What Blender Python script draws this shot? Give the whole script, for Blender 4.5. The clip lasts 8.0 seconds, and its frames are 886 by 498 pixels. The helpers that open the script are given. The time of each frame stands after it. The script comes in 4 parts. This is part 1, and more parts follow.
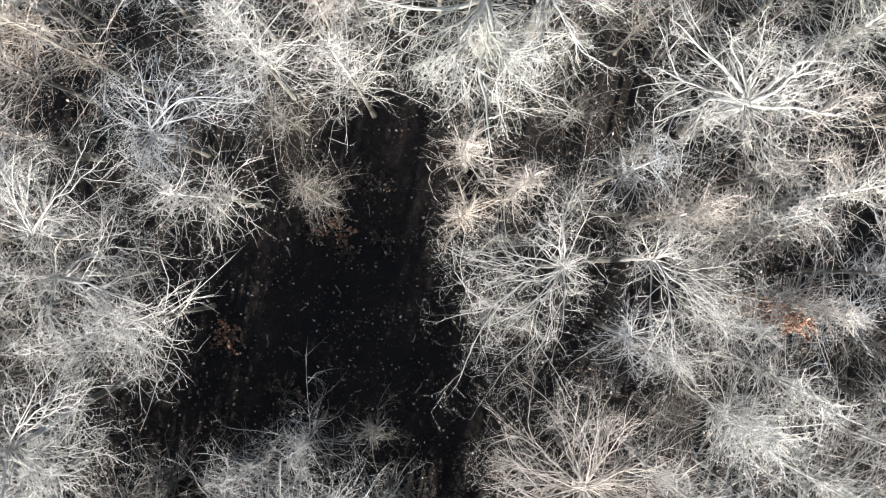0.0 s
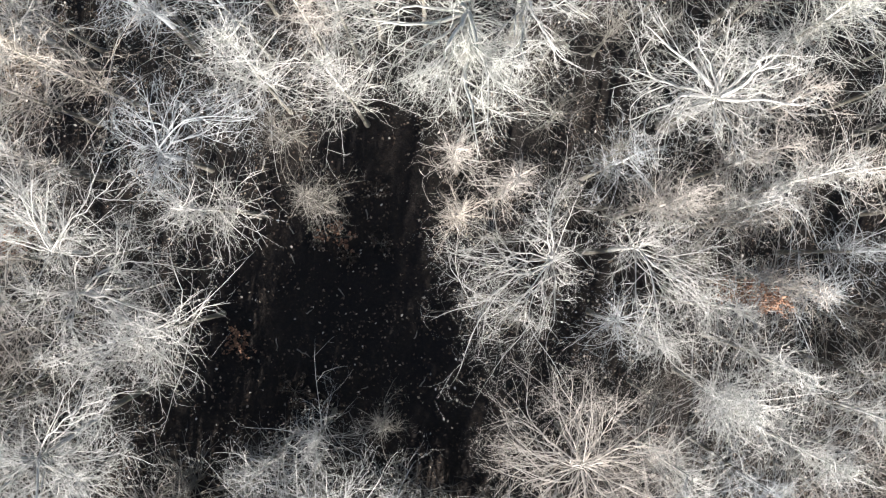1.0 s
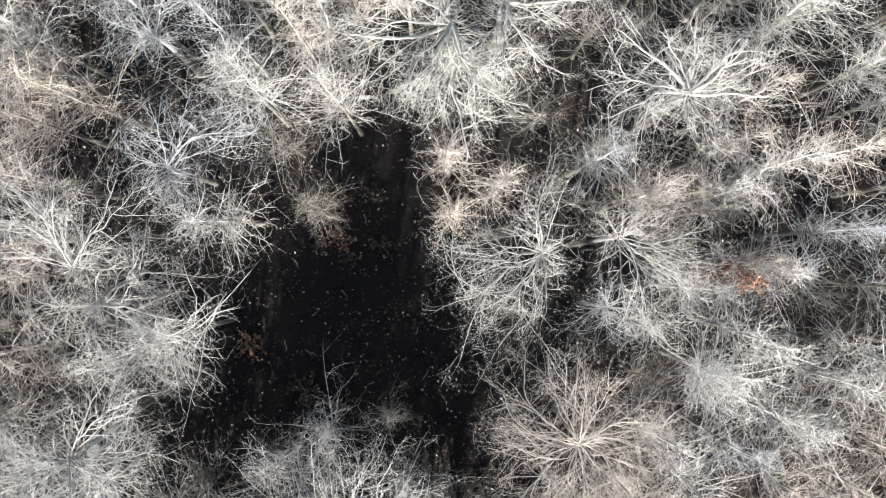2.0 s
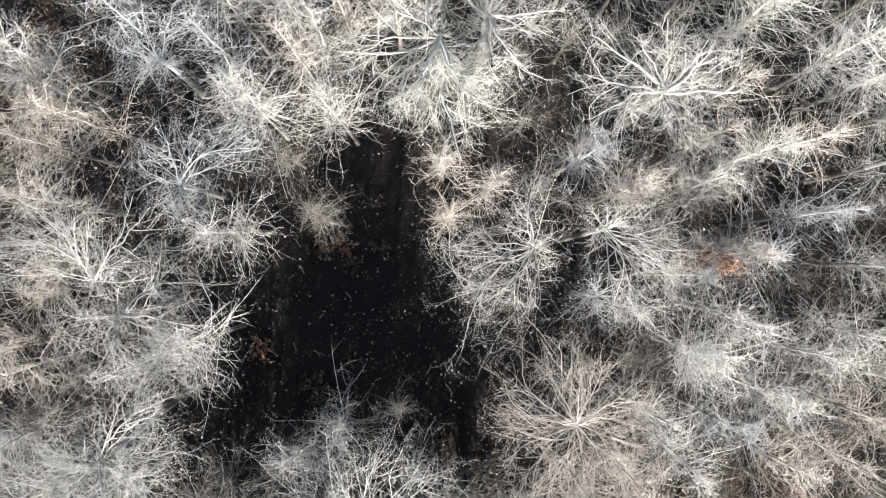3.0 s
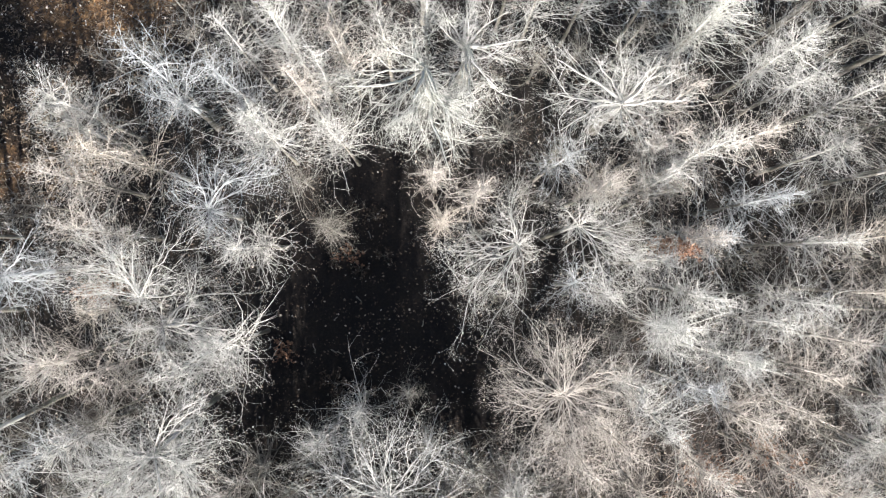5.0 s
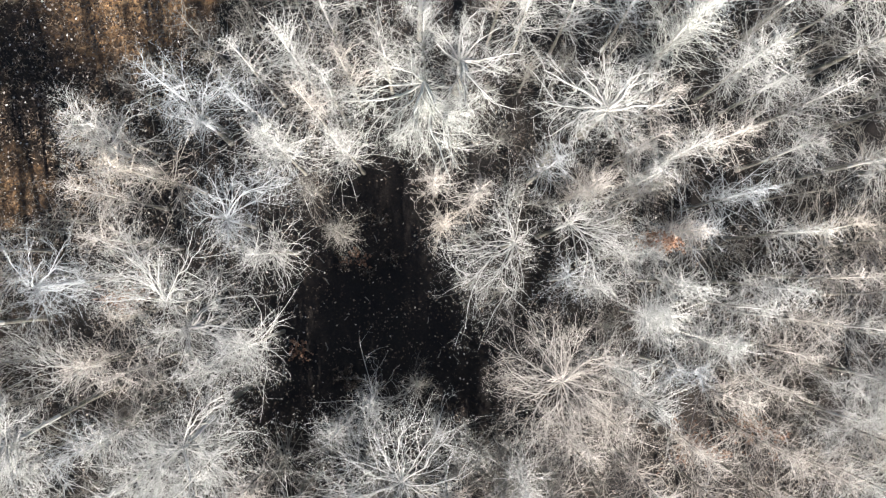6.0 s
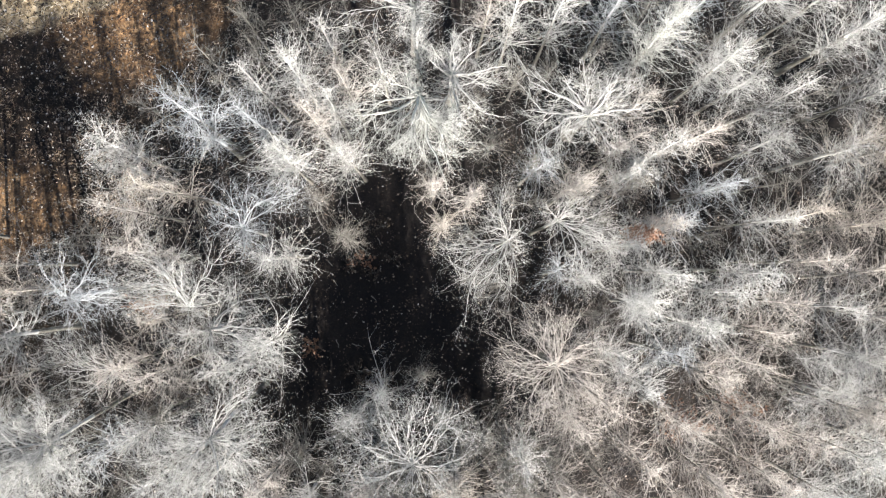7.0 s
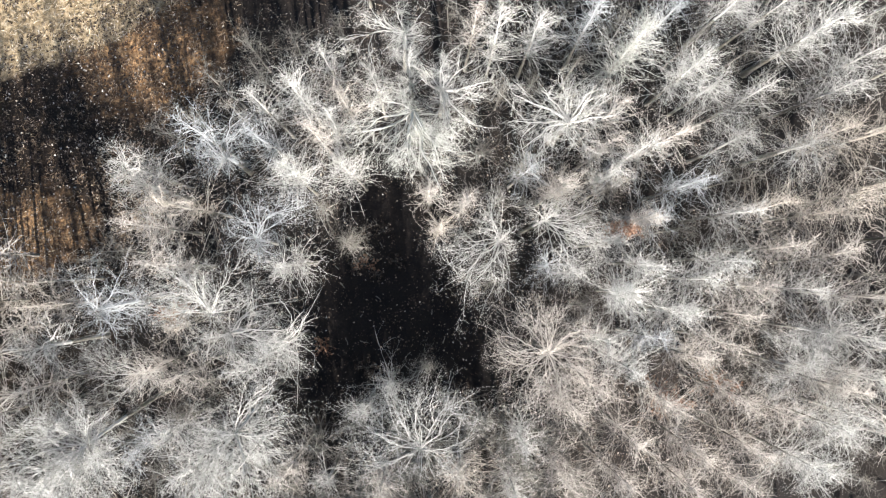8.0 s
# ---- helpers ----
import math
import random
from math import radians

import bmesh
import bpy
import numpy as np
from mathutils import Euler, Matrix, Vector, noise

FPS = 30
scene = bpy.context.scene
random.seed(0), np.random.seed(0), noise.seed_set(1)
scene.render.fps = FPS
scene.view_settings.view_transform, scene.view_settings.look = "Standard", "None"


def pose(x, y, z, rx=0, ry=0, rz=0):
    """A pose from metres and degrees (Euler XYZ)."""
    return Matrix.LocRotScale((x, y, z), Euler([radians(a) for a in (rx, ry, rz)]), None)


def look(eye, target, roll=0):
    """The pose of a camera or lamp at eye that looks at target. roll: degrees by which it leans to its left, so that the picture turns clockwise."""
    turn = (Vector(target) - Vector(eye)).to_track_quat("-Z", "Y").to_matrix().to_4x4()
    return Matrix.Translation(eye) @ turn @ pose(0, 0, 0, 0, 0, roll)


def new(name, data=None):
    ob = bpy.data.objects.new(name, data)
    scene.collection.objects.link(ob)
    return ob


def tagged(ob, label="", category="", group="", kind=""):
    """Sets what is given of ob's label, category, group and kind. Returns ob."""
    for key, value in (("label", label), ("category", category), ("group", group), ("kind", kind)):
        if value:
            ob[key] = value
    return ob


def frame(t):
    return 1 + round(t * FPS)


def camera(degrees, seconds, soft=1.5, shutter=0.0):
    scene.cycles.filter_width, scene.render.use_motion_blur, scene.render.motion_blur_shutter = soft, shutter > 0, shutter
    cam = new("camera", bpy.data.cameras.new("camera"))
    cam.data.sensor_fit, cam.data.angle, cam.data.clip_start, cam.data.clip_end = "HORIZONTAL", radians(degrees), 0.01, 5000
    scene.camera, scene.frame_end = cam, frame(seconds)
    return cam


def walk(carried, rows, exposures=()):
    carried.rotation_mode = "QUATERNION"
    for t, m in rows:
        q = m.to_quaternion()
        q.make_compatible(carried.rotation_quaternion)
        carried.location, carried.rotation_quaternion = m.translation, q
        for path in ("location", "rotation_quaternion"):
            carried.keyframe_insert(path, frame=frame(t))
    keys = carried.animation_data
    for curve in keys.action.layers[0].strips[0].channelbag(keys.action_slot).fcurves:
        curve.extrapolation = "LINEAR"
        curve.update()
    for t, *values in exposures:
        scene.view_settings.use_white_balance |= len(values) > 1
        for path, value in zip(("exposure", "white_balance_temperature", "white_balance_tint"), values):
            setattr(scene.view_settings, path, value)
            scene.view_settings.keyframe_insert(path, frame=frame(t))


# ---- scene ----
cam = camera(42.0, 8.0, soft=1.15)
# seconds; the eye in metres; degrees of tilt about x and y and of turn about z, looking straight down at 0, 0, 0
ROWS = [
    (0, 0.004, 0.002, 63.570, -0.141, 0.207, 0.000),
    (0.5, 0.108, -0.039, 65.160, -0.118, 0.200, -1.435),
    (1, 0.140, -0.109, 66.786, -0.064, 0.122, -2.798),
    (1.5, 0.102, -0.240, 68.598, 0.019, -0.022, -4.152),
    (3, -0.292, -0.606, 74.327, 0.331, -0.512, -8.136),
    (3.5, -0.399, -0.733, 76.512, 0.478, -0.610, -9.267),
    (4, -0.467, -0.932, 78.810, 0.665, -0.644, -10.289),
    (4.5, -0.470, -1.172, 81.309, 0.865, -0.653, -10.986),
    (6, -1.007, -1.946, 89.551, 1.474, -0.702, -13.414),
    (6.5, -1.210, -2.157, 92.726, 1.560, -0.732, -14.433),
    (7, -1.285, -2.189, 96.174, 1.564, -0.764, -15.527),
    (7.5, -1.285, -2.149, 99.921, 1.504, -0.781, -16.746),
    (8, -1.267, -1.972, 103.971, 1.405, -0.791, -17.884),
]
walk(cam, [(t, pose(x, y, z, rx, ry, rz)) for t, x, y, z, rx, ry, rz in ROWS], exposures=((0.0, 2.15), (8.0, 2.34)))

# ---- light: a low winter sun and a clear sky ----
SUN_HEIGHT, SUN_TURN = 27.5, 192.5  # degrees over the horizon; clockwise from +y

world = bpy.data.worlds.new("sky")
scene.world = world
world.use_nodes = True
sky = world.node_tree.nodes.new("ShaderNodeTexSky")
sky.sky_type, sky.sun_disc = "NISHITA", False
sky.sun_elevation, sky.sun_rotation = radians(SUN_HEIGHT), radians(SUN_TURN)
background = world.node_tree.nodes["Background"]
background.inputs["Strength"].default_value = 0.05
world.node_tree.links.new(sky.outputs[0], background.inputs["Color"])

sun_data = bpy.data.lights.new("sun", "SUN")
sun_data.energy, sun_data.angle, sun_data.color = 5.0, radians(0.53), (1.0, 0.955, 0.905)
sun_way = Vector((math.sin(radians(SUN_TURN)) * math.cos(radians(SUN_HEIGHT)),
                  math.cos(radians(SUN_TURN)) * math.cos(radians(SUN_HEIGHT)), math.sin(radians(SUN_HEIGHT))))
sun = new("sun", sun_data)
sun.matrix_world = look(sun_way * 200, (0, 0, 0))


# ---- materials ----
def node_material(name, rough=0.85):
    m = bpy.data.materials.new(name)
    m.use_nodes = True
    n = m.node_tree.nodes
    shader = n["Principled BSDF"]
    shader.inputs["Roughness"].default_value = rough
    shader.inputs["Specular IOR Level"].default_value = 0.25
    return m, n, m.node_tree.links.new, shader


def ramp(n, *stops):
    r = n.new("ShaderNodeValToRGB")
    while len(r.color_ramp.elements) < len(stops):
        r.color_ramp.elements.new(0.5)
    for e, (at, colour) in zip(r.color_ramp.elements, stops):
        e.position, e.color = at, (*colour, 1)
    return r


def mix_colour(n, link, kind, factor, a, b):
    m = n.new("ShaderNodeMix")
    m.data_type, m.blend_type = "RGBA", kind
    for socket, value in ((m.inputs[0], factor), (m.inputs[6], a), (m.inputs[7], b)):
        if hasattr(value, "is_linked"):
            link(value, socket)
        else:
            socket.default_value = value
    return m.outputs[2]


def noise_node(n, link, scale, detail=4.0, rough=0.6, coords=None):
    t = n.new("ShaderNodeTexNoise")
    t.inputs["Scale"].default_value, t.inputs["Detail"].default_value, t.inputs["Roughness"].default_value = scale, detail, rough
    if coords:
        link(coords, t.inputs["Vector"])
    return t


def bark(name, dark, mid, pale, lichen=(0.30, 0.34, 0.24), patch=0.25):
    """Weathered bark: each twig a shade of its own, lichen patches, fine furrows."""
    m, n, link, shader = node_material(name, 0.8)
    place = n.new("ShaderNodeTexCoord").outputs["Object"]
    island = n.new("ShaderNodeNewGeometry").outputs["Random Per Island"]
    shades = ramp(n, (0.0, dark), (0.45, mid), (1.0, pale))
    link(island, shades.inputs[0])
    blotch = ramp(n, (0.52, (0, 0, 0)), (0.62, (1, 1, 1)))
    link(noise_node(n, link, 1.1, 5.0, 0.65, place).outputs[0], blotch.inputs[0])
    amount = n.new("ShaderNodeMath")
    amount.operation = "MULTIPLY"
    link(blotch.outputs[0], amount.inputs[0])
    amount.inputs[1].default_value = patch
    first = mix_colour(n, link, "MIX", amount.outputs[0], shades.outputs[0], (*lichen, 1))
    fine = noise_node(n, link, 14.0, 5.0, 0.7, place)
    furrow = ramp(n, (0.3, (0.72, 0.70, 0.68)), (0.65, (1.08, 1.08, 1.08)))
    link(fine.outputs[0], furrow.inputs[0])
    link(mix_colour(n, link, "MULTIPLY", 1.0, first, furrow.outputs[0]), shader.inputs["Base Color"])
    bump = n.new("ShaderNodeBump")
    bump.inputs["Strength"].default_value, bump.inputs["Distance"].default_value = 0.5, 0.02
    link(fine.outputs[0], bump.inputs["Height"])
    link(bump.outputs[0], shader.inputs["Normal"])
    return m


BARK = {
    "grey": bark("grey_bark", (0.26, 0.255, 0.243), (0.36, 0.352, 0.336), (0.46, 0.45, 0.432)),
    "pale": bark("pale_bark", (0.29, 0.288, 0.276), (0.39, 0.385, 0.37), (0.48, 0.475, 0.456)),
    "warm": bark("reddish_bark", (0.258, 0.230, 0.206), (0.370, 0.339, 0.308), (0.475, 0.443, 0.405), (0.33, 0.32, 0.27)),
    "tan": bark("tan_bark", (0.245, 0.216, 0.184), (0.35, 0.314, 0.274), (0.46, 0.42, 0.374), (0.33, 0.32, 0.24)),
    # lichen-grey bark with the blue of sky-lit shade mixed into it
    "cool": bark("blue_shade_lichen_bark", (0.215, 0.228, 0.24), (0.315, 0.328, 0.34), (0.43, 0.443, 0.452), (0.27, 0.31, 0.29), 0.4),
    # brown bark darkened to hold the shade that falls below the tall trees
    "shrub": bark("shaded_shrub_bark", (0.10, 0.092, 0.08), (0.155, 0.144, 0.127), (0.225, 0.21, 0.19), (0.14, 0.155, 0.12), 0.3),
    "green": bark("mossy_bark", (0.28, 0.281, 0.26), (0.395, 0.396, 0.37), (0.49, 0.491, 0.46), (0.36, 0.38, 0.31), 0.3),
}
# Trunk bark, dark by itself, with the crowns' shade added to its colour
SHADED_OLD_BARK = bark("shaded_furrowed_bark", (0.085, 0.078, 0.066), (0.115, 0.105, 0.09), (0.15, 0.14, 0.12), (0.15, 0.17, 0.12), 0.4)


def ground_material():
    m, n, link, shader = node_material("leaf_litter_and_straw", 0.95)
    place = n.new("ShaderNodeTexCoord").outputs["Object"]
    fine = noise_node(n, link, 5.5, 6.0, 0.75, place)
    broad = noise_node(n, link, 0.22, 4.0, 0.6, place)
    # Dark wet litter, taken near black: the wood's shade is in this colour
    shaded_humus = ramp(n, (0.30, (0.007, 0.0058, 0.0053)), (0.52, (0.0125, 0.010, 0.009)), (0.68, (0.026, 0.020, 0.016)), (0.82, (0.06, 0.046, 0.035)))
    link(fine.outputs[0], shaded_humus.inputs[0])
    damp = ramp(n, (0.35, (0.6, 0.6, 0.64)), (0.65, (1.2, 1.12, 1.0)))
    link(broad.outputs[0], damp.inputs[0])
    wood = mix_colour(n, link, "MULTIPLY", 1.0, shaded_humus.outputs[0], damp.outputs[0])
    # Bank litter so dark because the trees' shadow is put into its tones
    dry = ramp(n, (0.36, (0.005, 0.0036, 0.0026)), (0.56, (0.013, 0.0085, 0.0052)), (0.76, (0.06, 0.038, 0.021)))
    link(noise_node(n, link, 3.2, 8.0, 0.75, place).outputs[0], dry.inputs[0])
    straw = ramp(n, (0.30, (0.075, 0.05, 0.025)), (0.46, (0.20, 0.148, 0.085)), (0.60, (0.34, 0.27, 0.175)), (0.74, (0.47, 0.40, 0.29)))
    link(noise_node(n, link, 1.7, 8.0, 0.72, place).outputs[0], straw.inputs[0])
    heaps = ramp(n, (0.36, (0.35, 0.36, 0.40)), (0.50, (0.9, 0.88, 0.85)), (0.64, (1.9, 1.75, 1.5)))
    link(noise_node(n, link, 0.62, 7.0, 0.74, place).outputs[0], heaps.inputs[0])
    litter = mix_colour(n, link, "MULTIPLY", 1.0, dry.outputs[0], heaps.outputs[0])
    # dry brown litter at the open edge of the wood, darkened for tree shadow, straw-coloured meadow past it, both with
    # ragged borders
    split = n.new("ShaderNodeSeparateXYZ")
    link(place, split.inputs[0])
    ragged = noise_node(n, link, 0.30, 5.0, 0.65, place).outputs[0]

    def border(x_share, y_share, start, end, wild=8.0, raw=False):
        total = None
        for socket, factor in ((split.outputs[0], x_share), (split.outputs[1], y_share), (ragged, wild)):
            k = n.new("ShaderNodeMath")
            k.operation = "MULTIPLY_ADD"
            link(socket, k.inputs[0])
            k.inputs[1].default_value = factor
            if total:
                link(total, k.inputs[2])
            else:
                k.inputs[2].default_value = 0.0
            total = k.outputs[0]
        if raw:
            return total
        edge = n.new("ShaderNodeMapRange")
        edge.inputs["From Min"].default_value, edge.inputs["From Max"].default_value = start, end
        link(total, edge.inputs["Value"])
        return edge.outputs[0]

    def patch(x, y, wide, deep):
        # a ragged patch of tawny dead grass, bright for the sun on it
        shift = n.new("ShaderNodeVectorMath")
        shift.operation = "SUBTRACT"
        link(place, shift.inputs[0])
        shift.inputs[1].default_value = (x, y, 0)
        squeeze = n.new("ShaderNodeVectorMath")
        squeeze.operation = "MULTIPLY"
        link(shift.outputs[0], squeeze.inputs[0])
        squeeze.inputs[1].default_value = (1 / wide, 1 / deep, 0)
        far = n.new("ShaderNodeVectorMath")
        far.operation = "LENGTH"
        link(squeeze.outputs[0], far.inputs[0])
        uneven = n.new("ShaderNodeMath")
        uneven.operation = "MULTIPLY_ADD"
        link(tufts.outputs[0], uneven.inputs[0])
        uneven.inputs[1].default_value = 2.4
        link(far.outputs["Value"], uneven.inputs[2])
        edge = n.new("ShaderNodeMapRange")
        edge.inputs["From Min"].default_value, edge.inputs["From Max"].default_value = 2.5, 1.9
        link(uneven.outputs[0], edge.inputs["Value"])
        return edge.outputs[0]

    tufts = noise_node(n, link, 0.8, 7.0, 0.7, place)
    tawny = ramp(n, (0.34, (0.024, 0.013, 0.007)), (0.50, (0.14, 0.083, 0.042)), (0.68, (0.38, 0.25, 0.14)))
    link(noise_node(n, link, 2.6, 8.0, 0.74, place).outputs[0], tawny.inputs[0])
    sunlit_dead_grass = mix_colour(n, link, "MULTIPLY", 0.8, tawny.outputs[0], heaps.outputs[0])
    # Two grass patches whose colour also carries the sunlight on the bank
    for x, y, wide, deep in ((-18.6, 24.6, 6.2, 4.6), (-34.5, 12.6, 5.2, 3.6)):
        litter = mix_colour(n, link, "MIX", patch(x, y, wide, deep), litter, sunlit_dead_grass)
    shaded_edge_litter = mix_colour(n, link, "MIX", border(-0.75, 0.66, 25.0, 31.0), wood, litter)
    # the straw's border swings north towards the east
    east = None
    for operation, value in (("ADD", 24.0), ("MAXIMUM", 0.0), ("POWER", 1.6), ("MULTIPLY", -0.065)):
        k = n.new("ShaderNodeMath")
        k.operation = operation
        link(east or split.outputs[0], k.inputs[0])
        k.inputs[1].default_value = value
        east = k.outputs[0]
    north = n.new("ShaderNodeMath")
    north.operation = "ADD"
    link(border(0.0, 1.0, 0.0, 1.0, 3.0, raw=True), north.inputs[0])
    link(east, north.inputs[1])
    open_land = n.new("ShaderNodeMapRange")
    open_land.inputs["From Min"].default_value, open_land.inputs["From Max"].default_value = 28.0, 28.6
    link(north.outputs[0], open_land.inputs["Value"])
    link(mix_colour(n, link, "MIX", open_land.outputs[0], shaded_edge_litter, straw.outputs[0]), shader.inputs["Base Color"])
    bump = n.new("ShaderNodeBump")
    bump.inputs["Strength"].default_value, bump.inputs["Distance"].default_value = 0.8, 0.12
    link(fine.outputs[0], bump.inputs["Height"])
    link(bump.outputs[0], shader.inputs["Normal"])
    return m


def leaf_material(name, *stops):
    m, n, link, shader = node_material(name, 0.7)
    shades = ramp(n, *stops)
    link(n.new("ShaderNodeNewGeometry").outputs["Random Per Island"], shades.inputs[0])
    place = n.new("ShaderNodeTexCoord").outputs["Object"]
    veins = ramp(n, (0.3, (0.75, 0.72, 0.7)), (0.7, (1.05, 1.05, 1.05)))
    link(noise_node(n, link, 40.0, 3.0, 0.6, place).outputs[0], veins.inputs[0])
    link(mix_colour(n, link, "MULTIPLY", 1.0, shades.outputs[0], veins.outputs[0]), shader.inputs["Base Color"])
    return m


GROUND = ground_material()
LITTER = leaf_material("fallen_leaf", (0.0, (0.03, 0.02, 0.014)), (0.6, (0.06, 0.042, 0.03)), (0.86, (0.14, 0.108, 0.08)), (0.93, (0.36, 0.31, 0.25)), (1.0, (0.60, 0.56, 0.50)))
STRAW = leaf_material("dry_grass", (0.0, (0.15, 0.108, 0.065)), (0.5, (0.32, 0.26, 0.175)), (1.0, (0.55, 0.49, 0.39)))
TUSSOCK = leaf_material("bleached_bank_grass", (0.0, (0.05, 0.033, 0.02)), (0.55, (0.18, 0.125, 0.078)), (0.88, (0.30, 0.23, 0.16)), (1.0, (0.46, 0.39, 0.31)))
RUSSET = leaf_material("russet_leaf", (0.0, (0.115, 0.060, 0.038)), (0.5, (0.195, 0.106, 0.066)), (1.0, (0.31, 0.185, 0.122)))


# ---- shapes ----
def mesh_from(name, verts, quads, tris):
    """A mesh from arrays of places, four-sided and three-sided faces."""
    me = bpy.data.meshes.new(name)
    me.vertices.add(len(verts))
    me.vertices.foreach_set("co", np.ascontiguousarray(verts, np.float32).ravel())
    loops = np.concatenate([quads.ravel(), tris.ravel()]).astype(np.int32)
    sizes = np.concatenate([np.full(len(quads), 4), np.full(len(tris), 3)]).astype(np.int32)
    me.loops.add(len(loops))
    me.loops.foreach_set("vertex_index", loops)
    me.polygons.add(len(sizes))
    me.polygons.foreach_set("loop_start", np.concatenate([[0], np.cumsum(sizes)[:-1]]).astype(np.int32))
    me.polygons.foreach_set("use_smooth", np.ones(len(sizes), bool))
    me.update(calc_edges=True)
    return me


def tubes(paths, radii, sides, tip=True):
    """Tapered tubes along paths (n, k, 3) with radii (n, k): places, four-sided and three-sided faces."""
    n, k, _ = paths.shape
    way = paths[:, -1] - paths[:, 0]
    way /= np.linalg.norm(way, axis=1, keepdims=True) + 1e-9
    side = np.where(np.abs(way[:, 2:]) < 0.8, np.array([[0, 0, 1.0]]), np.array([[1.0, 0, 0]]))
    u = np.cross(way, side)
    u /= np.linalg.norm(u, axis=1, keepdims=True)
    v = np.cross(way, u)
    a = np.arange(sides) * 2 * np.pi / sides
    round_ = np.cos(a)[None, :, None] * u[:, None] + np.sin(a)[None, :, None] * v[:, None]
    rings = paths[:, :, None] + radii[:, :, None, None] * round_[:, None]
    last = k - 1 if tip else k
    verts = rings[:, :last].reshape(n, last * sides, 3)
    if tip:
        verts = np.concatenate([verts, paths[:, -1:]], axis=1)
    step = verts.shape[1]
    i = np.arange(sides)
    one = np.concatenate([np.stack([j * sides + i, j * sides + (i + 1) % sides, (j + 1) * sides + (i + 1) % sides, (j + 1) * sides + i], 1)
                          for j in range(last - 1)]) if last > 1 else np.zeros((0, 4), int)
    end = np.stack([(k - 2) * sides + i, (k - 2) * sides + (i + 1) % sides, np.full(sides, last * sides)], 1) if tip else np.zeros((0, 3), int)
    start = (np.arange(n) * step)[:, None, None]
    return verts.reshape(-1, 3), (one[None] + start).reshape(-1, 4), (end[None] + start).reshape(-1, 3)


def joined(*pieces):
    at, verts, quads, tris = 0, [], [], []
    for v, q, t in pieces:
        verts.append(v), quads.append(q + at), tris.append(t + at)
        at += len(v)
    return np.concatenate(verts), np.concatenate(quads), np.concatenate(tris)


def unit(v):
    return v / (np.linalg.norm(v, axis=-1, keepdims=True) + 1e-9)


def sprout(rng, paths, radii, count, low, high, length, spread, lift, thick, k, wave=0.12, fade=0.5, even=False, flat=1.0, pack=1.0, arc=0.55):
    """count shoots from each path, between its shares low and high: paths (n, k, 3) and radii (n, k).
    length: metres (a number, or one for each parent); spread: degrees off the parent; lift: pull towards the sky; fade: how much shorter the outer ones are; flat: under 1 for sprays that lie flat;
    pack: over 1 crowds them towards low; arc: how much each one curves."""
    n, kp, _ = paths.shape
    s = (np.arange(count)[None] + rng.random((n, count))) / count if even else rng.random((n, count))
    at = low + (high - low) * s ** pack
    pos = at * (kp - 1)
    seg = np.minimum(pos.astype(int), kp - 2)
    f = (pos - seg)[..., None]
    row = np.arange(n)[:, None]
    a, b = paths[row, seg], paths[row, seg + 1]
    root = (a + (b - a) * f).reshape(-1, 3)
    along = unit(b - a).reshape(-1, 3)
    root_r = (radii[row, seg] * (1 - f[..., 0]) + radii[row, seg + 1] * f[..., 0]).ravel()
    off = rng.normal(size=along.shape) * np.array([1.0, 1.0, flat])
    off = unit(off - (off * along).sum(1, keepdims=True) * along)
    turn = np.radians(rng.uniform(spread[0], spread[1], len(along)))[:, None]
    way = np.cos(turn) * along + np.sin(turn) * off
    way[:, 2] += lift * rng.uniform(0.5, 1.5, len(way))
    way = unit(way)
    size = np.broadcast_to(np.asarray(length, float).reshape(-1, 1), (n, count)) * (1 - fade * at) * rng.uniform(0.55, 1.3, (n, count))
    size = size.reshape(-1, 1)
    out = [root]
    bend = rng.normal(size=way.shape) * arc / (k + 1)
    for j in range(1, k):
        way = unit(way + bend + rng.normal(size=way.shape) * wave * 1.6 + np.array([0, 0, 0.10 * lift]))
        out.append(out[-1] + way * size / (k - 1))
    base = np.minimum(thick * rng.uniform(0.75, 1.25, len(root)), root_r * 0.8)
    taper = np.linspace(1.0, 0.42, k)
    return np.stack(out, 1), base[:, None] * taper[None]


def part(name, data, material, parent, label=""):
    ob = new(name, mesh_from(name, *data) if isinstance(data, tuple) else data)
    ob.data.materials.append(material)
    ob.parent = parent
    return tagged(ob, label)


def rooted(name, x, y, label, category, group):
    ob = new(name)
    ob.empty_display_size = 0.5
    ob.matrix_world = pose(x, y, floor_height(x, y))
    return tagged(ob, label, category, group)


def floor_height(x, y):
    near = max(0.0, 1 - max(abs(x), abs(y)) / 70.0)
    return near * (0.22 * math.sin(x * 0.17 + 1.0) * math.cos(y * 0.13) + 0.10 * math.sin(x * 0.53) * math.sin(y * 0.47 + 2.0))


# ---- the ground ----
def build_ground():
    axis = np.unique(np.concatenate([np.arange(-70, 70.1, 1.0), [-2500, -900, -350, -150, -100, 100, 150, 350, 900, 2500]]))
    verts = np.array([(x, y, floor_height(x, y)) for y in axis for x in axis])
    w = len(axis)
    i = (np.arange(w - 1)[:, None] * w + np.arange(w - 1)[None]).ravel()
    quads = np.stack([i, i + 1, i + w + 1, i + w], 1)
    ob = new("ground", mesh_from("ground", verts, quads, np.zeros((0, 3), int)))
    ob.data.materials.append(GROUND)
    return tagged(ob, "dark leaf-covered wood floor running out into a straw-coloured meadow", "ground", kind="structure")


build_ground()

